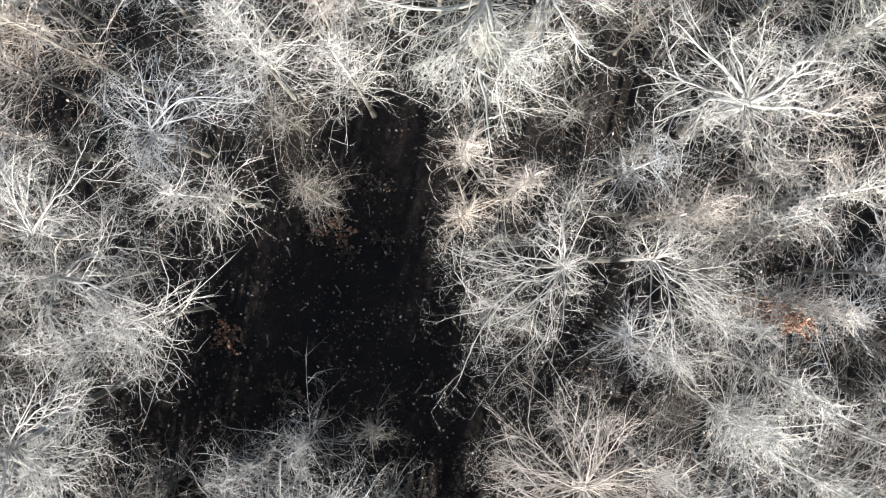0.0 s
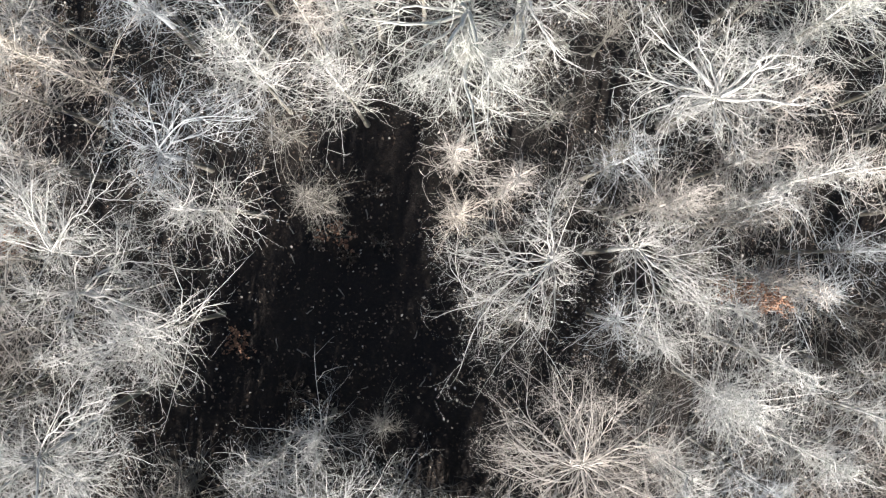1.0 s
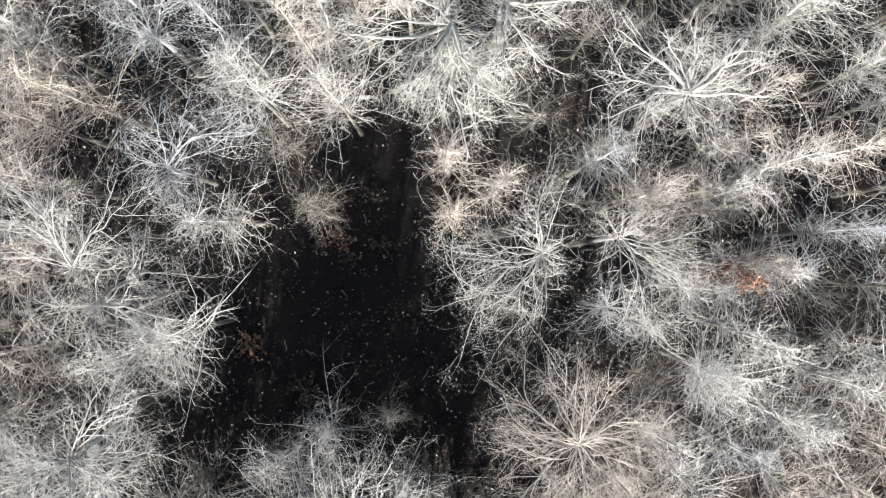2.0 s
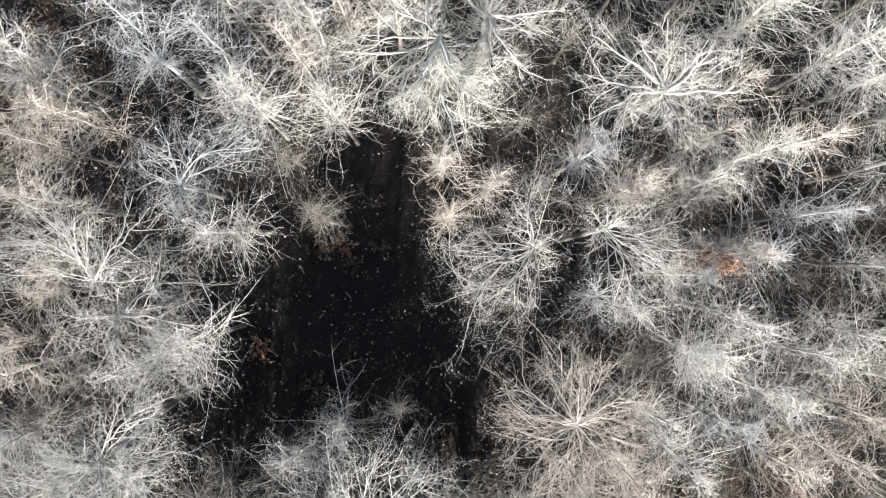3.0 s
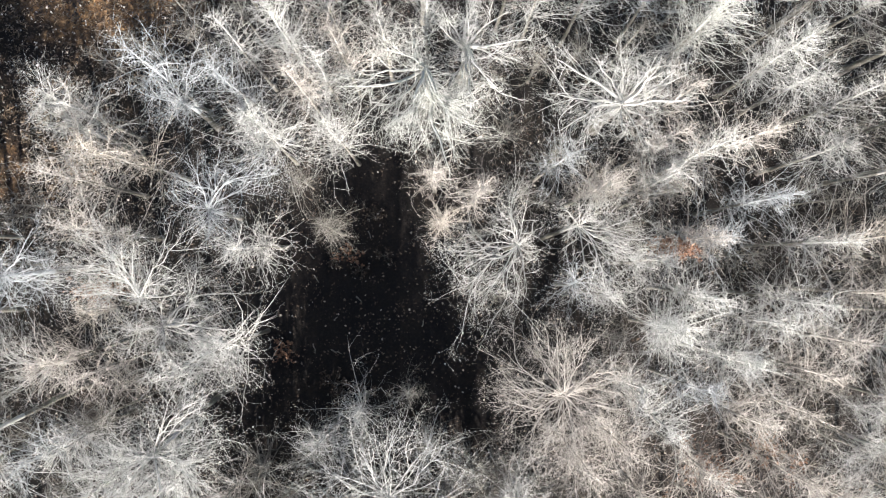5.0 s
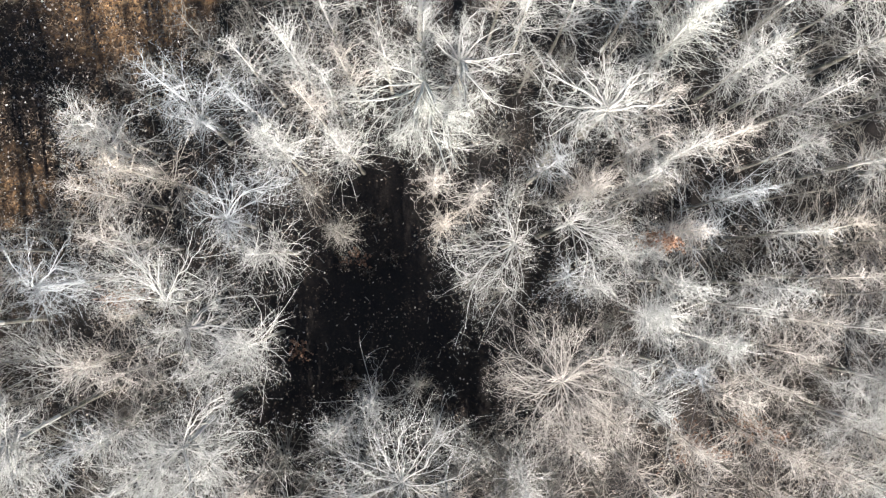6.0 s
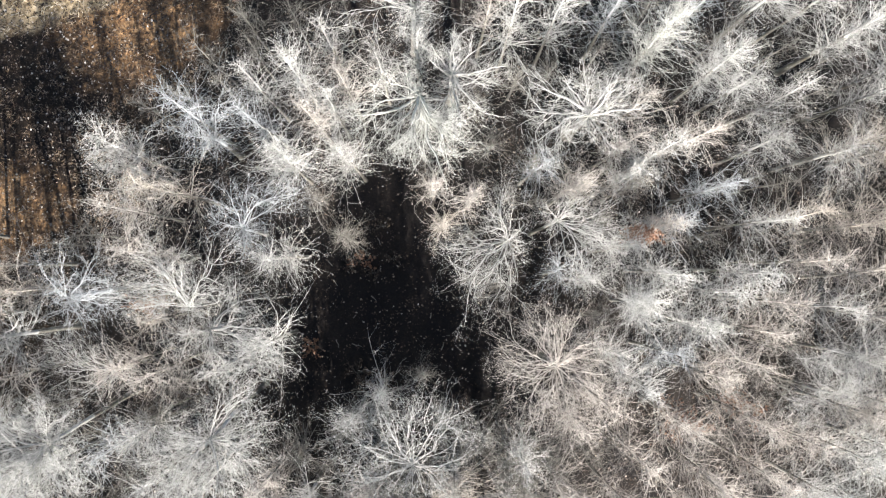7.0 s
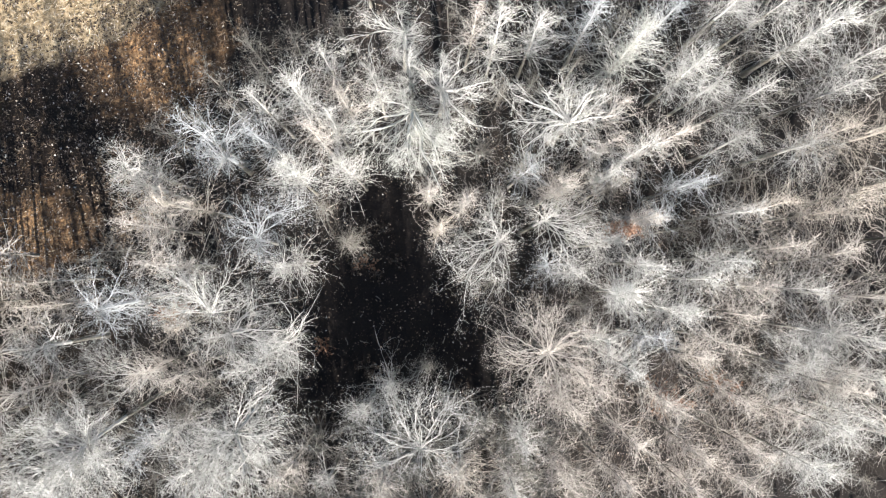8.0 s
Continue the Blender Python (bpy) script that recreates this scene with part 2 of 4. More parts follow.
# ---- the trees ----
SPREADING = {
    "grey": "bare grey spreading tree with thick forking limbs",
    "pale": "bare whitish spreading tree with heavy sunlit limbs",
    "warm": "bare spreading tree with reddish-grey limbs and dense twigs",
    "tan": "bare tan-barked spreading tree with crowded twigs",
    "cool": "bare spreading tree, lichen-grey limbs tinted bluish for shade",
    "green": "bare spreading tree with pale limbs under greenish moss",
}
SLENDER = {
    "shrub": "slender bare brown young tree under taller ones, darkened for shade",
    "grey": "slender bare grey tree with fine twigs round its leader",
    "pale": "slender bare whitish tree with a dense burst of twigs",
    "warm": "slender bare tree with a reddish-grey haze of twigs",
    "tan": "slender bare tan tree with a brownish haze of twigs",
    "cool": "slender bare grey tree tinted bluish for shade",
    "green": "slender bare tree with pale twigs and greenish moss",
}
UNDERWOOD = {"shrub": "bare brown hazel shrub under the taller trees, darkened for shade"}
GROUP = "bare trees of the wood"
count_trees = [0]


def flakes(rng, x, y, z, size, tilt=0.35):
    """Curled leaves, each of two faces folded along its rib."""
    n = len(x)
    a = rng.uniform(0, 2 * np.pi, n)
    long = np.stack([np.cos(a), np.sin(a), rng.normal(size=n) * tilt], 1) * (size * 0.5)[:, None]
    wide = np.stack([-np.sin(a), np.cos(a), rng.normal(size=n) * tilt], 1) * (size * rng.uniform(0.22, 0.38, n))[:, None]
    mid = np.stack([x, y, z], 1)
    up = np.zeros((n, 3))
    up[:, 2] = size * rng.uniform(0.05, 0.3, n)
    verts = np.stack([mid - long, mid - wide + up, mid + long, mid + wide + up], 1).reshape(-1, 3)
    i = np.arange(n)[:, None] * 4
    tris = np.concatenate([i + np.array([[0, 1, 2]]), i + np.array([[0, 2, 3]])])
    return verts, np.zeros((0, 4), int), tris


def trunk_path(rng, height, lean, k):
    s = np.linspace(0, 1, k)
    path = np.zeros((1, k, 3))
    path[0, :, 2] = s * height
    path[0, :, :2] = lean * s[:, None] ** 1.5 + np.cumsum(rng.normal(size=(k, 2)), 0) * 0.05 * s[:, None]
    return path


def flared(sides, path, radii):
    """A trunk with a flared foot that goes a little into the ground."""
    path, radii = path.copy(), radii.copy()
    path[:, 0, 2] = -0.25
    radii[:, 0] *= 1.35
    return tubes(path, radii, sides, tip=True)


def spreading_tree(x, y, r, tone="grey", limbs=(), h=17.0, fork=11.5, full=1.0, girth=0.17, lean=None):
    """A tree whose trunk forks into heavy limbs. limbs: (degrees from +x, reach in metres) and perhaps (bow) for those that are known; a few are added.
    lean: how far the head of the trunk stands from its foot."""
    count_trees[0] += 1
    rng = np.random.default_rng(100 + count_trees[0])
    tree = rooted("bare_tree", x, y, SPREADING[tone], "tree", GROUP)
    sway = rng.normal(size=2) * 0.25
    trunk = trunk_path(rng, fork + 1.0, sway if lean is None else np.array(lean), 9)
    trunk_r = np.linspace(girth * 1.4, girth * 0.62, 9)[None]
    part("trunk", flared(8, trunk[:, :7], trunk_r[:, :7]), SHADED_OLD_BARK, tree)
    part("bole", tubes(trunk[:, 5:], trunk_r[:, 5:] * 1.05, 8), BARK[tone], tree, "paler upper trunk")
    known = list(limbs)
    if not known:
        turn = rng.uniform(0, 360)
        many = int(rng.integers(6, 9))
        known = [(turn + 360 / many * (i + rng.uniform(-0.3, 0.3)), r * rng.uniform(0.65, 1.0)) for i in range(many)]
    known += [(rng.uniform(0, 360), r * 0.3), (rng.uniform(0, 360), r * 0.45)]
    V, VR = sprout(rng, trunk, trunk_r, int(14 + 18 * full), 0.75, 1.0, 1.8, (30, 80), 0.1, 0.0190, 4, 0.08, 0.0, arc=1.1)
    W, WR = sprout(rng, V, VR, 3, 0.1, 1.0, 0.8, (22, 60), 0.04, 0.0175, 3, 0.08, 0.3)
    part("twig_spray", joined(tubes(V, VR, 3), tubes(W, WR, 3)), BARK[tone], tree)["kind"] = "stuff"
    k = 10
    for angle, reach, *bent in known:
        a = radians(angle)
        out = np.array([math.cos(a), math.sin(a), 0.0])
        side = np.array([-out[1], out[0], 0.0])
        start = trunk[0, -1] - np.array([0, 0, rng.uniform(0.0, 1.6)])
        rise = max(1.5, (h - 1.2 - fork)) * rng.uniform(0.75, 1.05)
        s = np.linspace(0, 1, k)
        bow = (bent[0] if bent else rng.normal() * 0.09) * reach
        path = start + out * (reach * s ** 1.1)[:, None] + np.array([0, 0, 1.0]) * (rise * s ** 0.8)[:, None]
        path += side * (np.cumsum(rng.normal(size=k)) * 0.022 * reach * np.minimum(1, s * 3) + bow * np.sin(np.pi * s))[:, None]
        path[:, 2] += np.cumsum(rng.normal(size=k)) * 0.10 * s
        radii = girth * (0.26 + 0.055 * reach) * rng.uniform(0.5, 0.85) * (0.10 + 0.90 * np.linspace(1.0, 0.0, k) ** 1.4) * rng.uniform(0.92, 1.1, k)
        L, LR = path[None], radii[None]
        F, FR = sprout(rng, L, LR, 4, 0.10, 0.75, reach * 0.8, (16, 46), 0.04, 0.0255, k, 0.075, 0.4, even=True, flat=0.45, arc=0.9)
        limb = part("limb", joined(tubes(L, LR, 6), tubes(F, FR, 4)), BARK[tone], tree)
        L, LR = np.concatenate([L, F]), np.concatenate([LR, FR])
        B, BR = sprout(rng, L, LR, int((2.1 + 0.66 * reach) * full), 0.12, 1.0, reach * 0.34 + 0.9, (22, 60), -0.05, 0.0225, 5, 0.11, 0.45, even=True, flat=0.45, arc=1.5)
        length = np.linalg.norm(B[:, -1] - B[:, 0], axis=1)
        C, CR = sprout(rng, B, BR, 4, 0.10, 1.0, length * 0.5 + 0.5, (28, 70), -0.04, 0.0190, 4, 0.19, 0.4, even=True, flat=0.5, arc=2.0)
        T, TR = sprout(rng, C, CR, 2, 0.12, 0.95, 0.8, (30, 78), -0.02, 0.0185, 3, 0.22, 0.3, flat=0.6, arc=2.2)
        part("twig_spray", joined(tubes(B, BR, 3), tubes(C, CR, 3), tubes(T, TR, 3)), BARK[tone], limb)["kind"] = "stuff"
    return tree


def slender_tree(x, y, r, tone="grey", h=17.0, low=0.36, full=1.0, girth=0.12, lean=(0.0, 0.0), twig=1.0, name="bare_tree", leaves=0):
    """A tree with one straight leader and a brush of long rising shoots round it, a burst of twigs from above."""
    count_trees[0] += 1
    rng = np.random.default_rng(100 + count_trees[0])
    wild = name == "bare_tree"
    tree = rooted(name, x, y, "young beech still holding its russet dry leaves" if leaves else SLENDER[tone] if wild else UNDERWOOD[tone], "tree" if wild else "shrub", GROUP if wild else "underwood shrubs")
    k = 9
    trunk = trunk_path(rng, h, np.array(lean) + rng.normal(size=2) * 0.2, k)
    trunk_r = (girth * np.linspace(1.25, 0.16, k) ** 0.9)[None]
    part("trunk", flared(7, trunk[:, :7], trunk_r[:, :7]), SHADED_OLD_BARK, tree)
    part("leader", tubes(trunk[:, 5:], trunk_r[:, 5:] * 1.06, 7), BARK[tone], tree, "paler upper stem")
    far = twig > 1.2
    many = int((26.0 + 9.0 * r if far else 20.0 + 7.5 * r) * full)
    B, BR = sprout(rng, trunk, trunk_r, many, low, 0.98, 1.0, (30, 62), 0.2, 0.0215 * twig, 3 if far else 6, 0.10, 0.0, even=True, pack=1.1, arc=1.1)
    # longest below, short at the top
    s = np.clip((B[:, 0, 2] / h - low) / (0.97 - low), 0, 1)
    size = (1.55 * r * (1 - 0.62 * s ** 1.8) * rng.uniform(0.5, 1.12, len(s)))[:, None, None]
    B = B[:, :1] + (B - B[:, :1]) * size
    C, CR = sprout(rng, B, BR, 4, 0.12, 1.0, size[:, 0, 0] * 0.40 + 0.5, (26, 70), 0.04, 0.0170 * twig, 3 if far else 4, 0.20, 0.35, even=True, arc=2.2)
    pieces = [tubes(B, BR, 3), tubes(C, CR, 3)]
    if not far:
        T, TR = sprout(rng, C, CR, 2, 0.1, 0.95, 0.85, (30, 78), 0.03, 0.0162 * twig, 3, 0.22, 0.3, arc=2.2)
        U, UR = sprout(rng, B, BR, 2, 0.25, 1.0, 1.0, (28, 75), 0.04, 0.0162 * twig, 3, 0.2, 0.35, arc=2.2)
        V, VR = sprout(rng, trunk, trunk_r, int(70 * full), 0.42, 1.0, 0.9, (30, 85), 0.15, 0.0160 * twig, 3, 0.15, 0.0, arc=1.5)
        pieces += [tubes(T, TR, 3), tubes(U, UR, 3), tubes(V, VR, 3)]
    part("crown", joined(*pieces), BARK[tone], tree)["kind"] = "stuff"
    if leaves:
        pick = rng.integers(0, len(T), leaves)
        at = T[pick, rng.integers(0, 2, leaves)] + rng.normal(size=(leaves, 3)) * 0.08
        part("foliage", flakes(rng, at[:, 0], at[:, 1], at[:, 2], rng.uniform(0.09, 0.17, leaves), 0.9), RUSSET, tree, "dry russet leaves still hanging")["kind"] = "stuff"
    return tree


# edge of the wood by the meadow
spreading_tree(-19.3, 11.1, 4.2, "grey", [(103, 3.9), (132, 2.5), (-164, 2.0), (68, 2.9), (17, 3.7), (-32, 4.9), (-78, 4.7)], h=16.5, fork=8.5, lean=(-1.4, 1.0))
slender_tree(-13.5, 12.6, 4.0, "cool", full=0.9, lean=(-2.0, 2.0))
slender_tree(-16.3, 8.6, 3.9, "tan", h=16, full=1.4, lean=(-3.3, 1.8))
slender_tree(-18.8, 12.0, 3.3, "grey", h=15.5, full=1.25, lean=(-2.9, 1.9))
spreading_tree(-13.5, 11.9, 4.2, "cool", [(81, 4.7), (56, 5.4), (102, 2.9), (150, 3.2), (-39, 1.8), (-100, 1.6)], h=13.5, fork=8.5, full=0.85, lean=(-0.6, 0.7))
slender_tree(-8.8, 13.7, 2.6, "grey", h=15.5, lean=(-1.6, 2.5))
slender_tree(-5.9, 13.7, 3.7, "pale", full=1.6, h=17.5, lean=(-0.9, 2.2))
slender_tree(-8.4, 8.2, 4.3, "pale", full=1.8, lean=(-1.4, 1.3))
spreading_tree(-13.2, 5.1, 4.6, "cool", [(95, 3.8), (62, 4.4), (25, 4.8), (8, 5.8), (-10, 4.4), (150, 3.0), (122, 2.6), (-80, 3.0), (-50, 3.2)], h=15.0, girth=0.13, full=0.9, lean=(-0.1, 0.1))
slender_tree(-19.5, 8.0, 3.7, "warm", h=14.5, full=1.25, lean=(-3.2, 1.4))
slender_tree(-5.7, 10.7, 2.6, "warm", h=15, lean=(-0.8, 1.6))
# north of the clearing
slender_tree(-4.0, 7.2, 3.4, "grey", full=1.5, h=15.5, lean=(-0.6, 1.1))
slender_tree(-6.1, 2.4, 2.1, "shrub", full=1.4, h=11.5, lean=(-0.8, 0.3))
spreading_tree(2.0, 10.9, 6.0, "green", [(-178, 6.0, 0.08), (-160, 5.4), (-145, 4.4), (-131, 4.6), (-112, 4.6), (-102, 5.0), (-94, 7.2, -0.04), (-84, 6.6, 0.05), (-72, 5.4), (-58, 4.0), (103, 1.8), (150, 3.0)], girth=0.34, fork=12.0, h=16.5, full=1.1)
spreading_tree(4.7, 11.8, 4.6, "pale", [(61, 3.2), (20, 3.0), (-11, 3.6), (-45, 3.4), (-69, 4.4), (-95, 4.8), (-115, 3.0), (121, 2.6)], girth=0.34, fork=12.0, h=17.0, full=1.1, lean=(0.0, 0.1))
spreading_tree(2.7, 16.5, 5.6, "pale", [(176, 5.7), (166, 3.8), (144, 2.2), (88, 2.3), (16, 2.0), (-150, 2.9), (-46, 2.3)], girth=0.19, lean=(0.2, 0.9))
slender_tree(-2.9, 12.1, 3.1, "warm", h=15, lean=(-0.5, 2.1))
slender_tree(-3.2, 15.5, 2.9, "grey", h=15, lean=(-0.5, 2.3))
spreading_tree(13.2, 6.4, 5.4, "pale", [(147, 5.3, -0.03), (167, 5.3, 0.03), (-169, 5.2, -0.03), (113, 3.8, 0.03), (96, 3.7, -0.03), (82, 2.8, 0.03), (51, 3.1, -0.03), (3, 3.9, 0.03), (-14, 3.5, -0.03), (-82, 3.4, 0.03), (-110, 2.3, -0.03), (-149, 3.6, 0.03)], girth=0.34, h=16.5, fork=12.0, full=1.1, lean=(0.3, 0.2))
slender_tree(9.0, 13.1, 3.5, "pale", full=1.5, lean=(1.7, 2.5))
slender_tree(7.7, 14.8, 2.9, "warm", h=15.5, lean=(1.3, 2.5))
slender_tree(12.1, 12.8, 3.7, "pale", full=1.2, lean=(1.8, 1.9))
slender_tree(3.4, 2.9, 2.2, "warm", h=15, lean=(0.2, 0.2))
slender_tree(1.0, 4.2, 2.3, "warm", h=14.5, lean=(0.1, 0.2))
slender_tree(1.4, 2.0, 1.8, "tan", h=13, lean=(0.0, 0.0))
slender_tree(-0.4, 12.8, 3.1, "grey", h=15, lean=(-0.1, 2.2))
slender_tree(10.9, 1.7, 2.6, "tan", h=12, lean=(1.5, 0.2))
slender_tree(8.2, 3.5, 2.6, "cool", h=13.5, lean=(1.2, 0.5))
slender_tree(2.3, 13.4, 2.9, "pale", h=15.5, lean=(0.3, 1.8))
slender_tree(-9.4, 11.4, 3.1, "cool", h=14.5, lean=(-1.7, 2.0))
slender_tree(-4.3, 11.0, 2.9, "pale", h=15.5, lean=(-0.6, 1.6))
slender_tree(-7.6, 6.2, 2.6, "shrub", h=12.0, full=0.7, girth=0.08)
# beside the clearing
spreading_tree(5.1, -0.9, 4.8, "grey", [(165, 6.1, 0.07), (176, 5.2, -0.04), (-160, 6.4, 0.05), (-138, 5.0, -0.05), (-121, 6.2, 0.04), (-103, 4.6, 0.06), (86, 5.2, 0.06), (66, 4.0, -0.04), (112, 3.8, -0.05), (148, 2.6)], h=16.5, fork=11.8, girth=0.12, full=0.95, lean=(0.0, 0.0))
spreading_tree(7.9, -0.75, 5.2, "grey", [(60, 1.4), (30, 3.2), (6, 4.6, -0.10), (-14, 5.2, -0.12), (-32, 5.2, -0.10), (-50, 5.4, -0.06), (-68, 5.6, 0.05), (-84, 6.0, 0.08), (-102, 5.0, 0.10), (118, 2.0), (150, 1.6)], h=16.0, fork=12.2, girth=0.125, full=0.9, lean=(1.3, 0.35))
spreading_tree(8.2, -4.2, 3.0, "cool", [(-154, 2.6), (-115, 2.5), (-83, 1.8), (-34, 2.0), (130, 1.6), (20, 2.2)], h=13.5, girth=0.11, full=0.5)
slender_tree(9.6, -5.0, 2.1, "grey", h=14, lean=(0.9, -0.4))
slender_tree(-10.2, 2.3, 3.3, "grey", h=15.5, full=1.35, lean=(-1.6, 0.3))
# west of the clearing
spreading_tree(-22.8, 3.5, 4.4, "cool", [(86, 2.9), (59, 3.8), (29, 4.6), (2, 5.1), (-147, 0.3), (-65, 3.8), (-23, 4.4)], h=16.5, fork=11.0, lean=(-4.0, 0.2))
spreading_tree(-18.4, 0.6, 5.2, "pale", [(113, 5.9, -0.10), (120, 5.0, -0.08), (125, 6.4, -0.10), (134, 5.2, -0.09), (141, 5.9, -0.08), (155, 5.3, -0.06), (172, 5.0), (69, 3.5, 0.06), (84, 2.8), (43, 3.2), (32, 6.6, 0.08), (18, 4.6)], girth=0.105, h=16.5, fork=12.0, full=0.95, lean=(0.0, 0.0))
spreading_tree(-17.0, -1.3, 5.6, "grey", [(42, 4.6), (17, 4.9), (-9, 5.8), (-30, 4.2), (-30, 7.1), (-65, 3.7), (-157, 2.5), (-180, 3.1), (50, 2.3)], girth=0.19, h=16, lean=(-0.4, 0.0))
slender_tree(-12.9, -3.3, 3.7, "pale", full=1.15, h=16, lean=(-2.0, -0.5))
slender_tree(-20.0, -2.8, 4.2, "warm", h=15.5, lean=(-3.0, -0.4))
spreading_tree(-30.0, 1.9, 4.4, "pale", [(140, 0.7), (74, 1.8), (-76, 1.4), (13, 4.6), (-10, 5.7), (-46, 3.6)], h=17, fork=8.5, lean=(-2.7, 0.3))
spreading_tree(-24.2, -2.4, 4.4, "grey", [(115, 4.2, 0.10), (128, 4.9, 0.12), (142, 4.6, 0.10), (156, 5.2, 0.08), (172, 5.6), (190, 4.6), (215, 3.4)], h=15, fork=10.5, girth=0.09, full=0.8, lean=(-0.8, -0.2))
spreading_tree(-26.2, -4.4, 6.0, "pale", [(70, 3.6), (92, 4.2), (112, 4.6), (130, 5.2), (147, 5.8), (161, 6.4), (174, 6.8), (187, 7.0), (200, 6.8), (214, 6.2), (230, 5.8), (247, 5.2), (266, 5.0), (288, 4.4), (312, 4.0), (345, 3.2), (25, 3.0)], h=17.5, full=1.3, girth=0.17, fork=12.0, lean=(-4.3, -1.7))
spreading_tree(-16.4, -6.8, 5.6, "pale", [(40, 4.6), (24, 5.6), (8, 5.0), (-12, 4.2), (-40, 4.6), (-62, 5.0), (-82, 5.4), (-100, 5.6), (-118, 5.8), (-136, 5.8), (-154, 5.4), (-172, 4.6), (165, 3.6), (135, 3.0), (90, 2.6)], h=16.5, full=1.35, girth=0.16, fork=12.0, lean=(-2.9, -1.7))
slender_tree(-28.0, 4.8, 3.5, "tan", h=15, full=1.3, lean=(-3.7, 0.6))
slender_tree(-28.9, 6.9, 2.9, "tan", h=13.5, lean=(-3.1, 0.8))
slender_tree(-19.0, 4.8, 4.0, "warm", h=15, lean=(-3.4, 0.8))
slender_tree(-15.3, -12.3, 3.5, "warm", h=15, lean=(-1.9, -1.5))
slender_tree(-21.8, -9.8, 4.6, "pale", h=16, full=1.1, lean=(-2.3, -1.0))
slender_tree(-30.1, -7.5, 4.4, "pale", h=16, full=1.2, lean=(-2.4, -0.6))
slender_tree(-18.6, -10.7, 4.2, "pale", h=16, full=1.2, lean=(-2.1, -1.2))
slender_tree(-24.9, -7.2, 3.7, "cool", h=14.5, lean=(-2.5, -0.7))
slender_tree(-33.3, -7.3, 4.4, "pale", h=16.5, lean=(-2.0, -0.4))
slender_tree(-32.0, -0.7, 3.7, "warm", h=15.5, lean=(-3.1, -0.1))
slender_tree(-15.0, -3.7, 3.7, "grey", h=15.5, lean=(-3.0, -0.8))
slender_tree(-20.3, 0.6, 2.8, "tan", h=14, lean=(-1.8, 0.1))
spreading_tree(-13.6, -14.7, 3.0, "grey", [(68, 3.9), (100, 2.0), (-46, 1.1), (-167, 1.0)], h=14.5, girth=0.13, fork=8.5, lean=(-0.6, -0.6))
slender_tree(-23.0, -1.9, 3.4, "warm", h=15, full=1.2, lean=(-2.0, -0.6))
slender_tree(-23.4, -6.9, 3.4, "grey", h=15.5, full=1.2, lean=(-1.8, -1.0))
# south of the clearing
spreading_tree(6.1, -10.6, 4.6, "warm", [(-183, 4.7, -0.01), (-163, 4.8, -0.04), (-152, 5.1, -0.02), (-134, 5.3, -0.00), (-111, 4.6, 0.01), (-102, 4.8, 0.04), (-82, 4.9, 0.02), (-70, 5.0, 0.01), (-51, 3.9, 0.04), (-33, 4.9, 0.04), (-14, 5.2, -0.01), (3, 4.5, 0.04), (20, 4.0, -0.04), (30, 5.3, -0.01), (50, 4.3, 0.00), (64, 4.4, 0.01), (83, 5.2, 0.02), (102, 5.1, 0.05), (116, 4.1, 0.04), (136, 5.2, 0.01), (149, 4.2, 0.03), (164, 4.3, -0.04)], h=15.0, fork=12.3, girth=0.12, full=0.95, lean=(0.0, 0.0))
spreading_tree(-6.0, -14.8, 6.5, "pale", [(166, 6.2, 0.1), (148, 6.6, -0.08), (130, 6.2, 0.1), (112, 5.0), (93, 4.6), (76, 5.2, -0.1), (58, 5.8, 0.1), (41, 6.2, -0.08), (24, 6.6, 0.12), (7, 5.6), (-14, 4.4), (180, 4.8), (-50, 3.6), (-110, 2.5)], h=16.0, girth=0.12, fork=11.0, full=0.95, lean=(0.0, -0.1))
slender_tree(-3.7, -9.2, 1.7, "shrub", h=9.5, full=0.7, girth=0.07)
slender_tree(-6.7, -9.2, 3.3, "grey", h=12, full=1.04, lean=(-0.6, -0.8))
slender_tree(-8.9, -10.2, 2.9, "grey", h=13, full=0.95, lean=(-0.9, -1.0))
slender_tree(5.8, -14.1, 3.7, "warm", h=15.5, full=1.4, lean=(0.6, -1.5))
slender_tree(1.9, -15.6, 3.7, "grey", h=15, full=1.4, lean=(0.2, -1.5))
slender_tree(-9.0, -14.9, 4.0, "warm", h=16, full=1.4, lean=(-1.2, -1.9))
slender_tree(-3.2, -16.6, 4.2, "tan", h=16, full=1.4, lean=(-0.4, -1.9))
slender_tree(3.8, -18.7, 4.0, "warm", h=15.5, full=1.4, lean=(0.4, -2.1))
slender_tree(0.0, -18.7, 3.3, "grey", h=15, full=1.4, lean=(0.0, -1.9))
# upper east side
slender_tree(31.6, 6.7, 4.8, "pale", full=2.16, h=18, girth=0.2, lean=(3.5, 0.7))
spreading_tree(24.1, 5.3, 4.0, "pale", [(152, 4.8), (77, 0.9), (-150, 3.9), (-112, 1.6), (-180, 5.5)], h=16.5, fork=10.5, girth=0.11, full=1.3, lean=(2.3, 0.6))
slender_tree(17.7, 9.3, 4.0, "green", full=2.4, h=16.5, lean=(3.0, 1.6))
slender_tree(18.1, 2.4, 3.7, "warm", h=16.5, full=1.25, lean=(3.3, 0.4))
spreading_tree(24.3, 0.7, 3.4, "grey", [(164, 4.3), (139, 2.8), (133, 0.4), (-143, 3.2), (-171, 4.9)], h=16, fork=10.5, girth=0.11, full=1.3, lean=(2.3, 0.2))
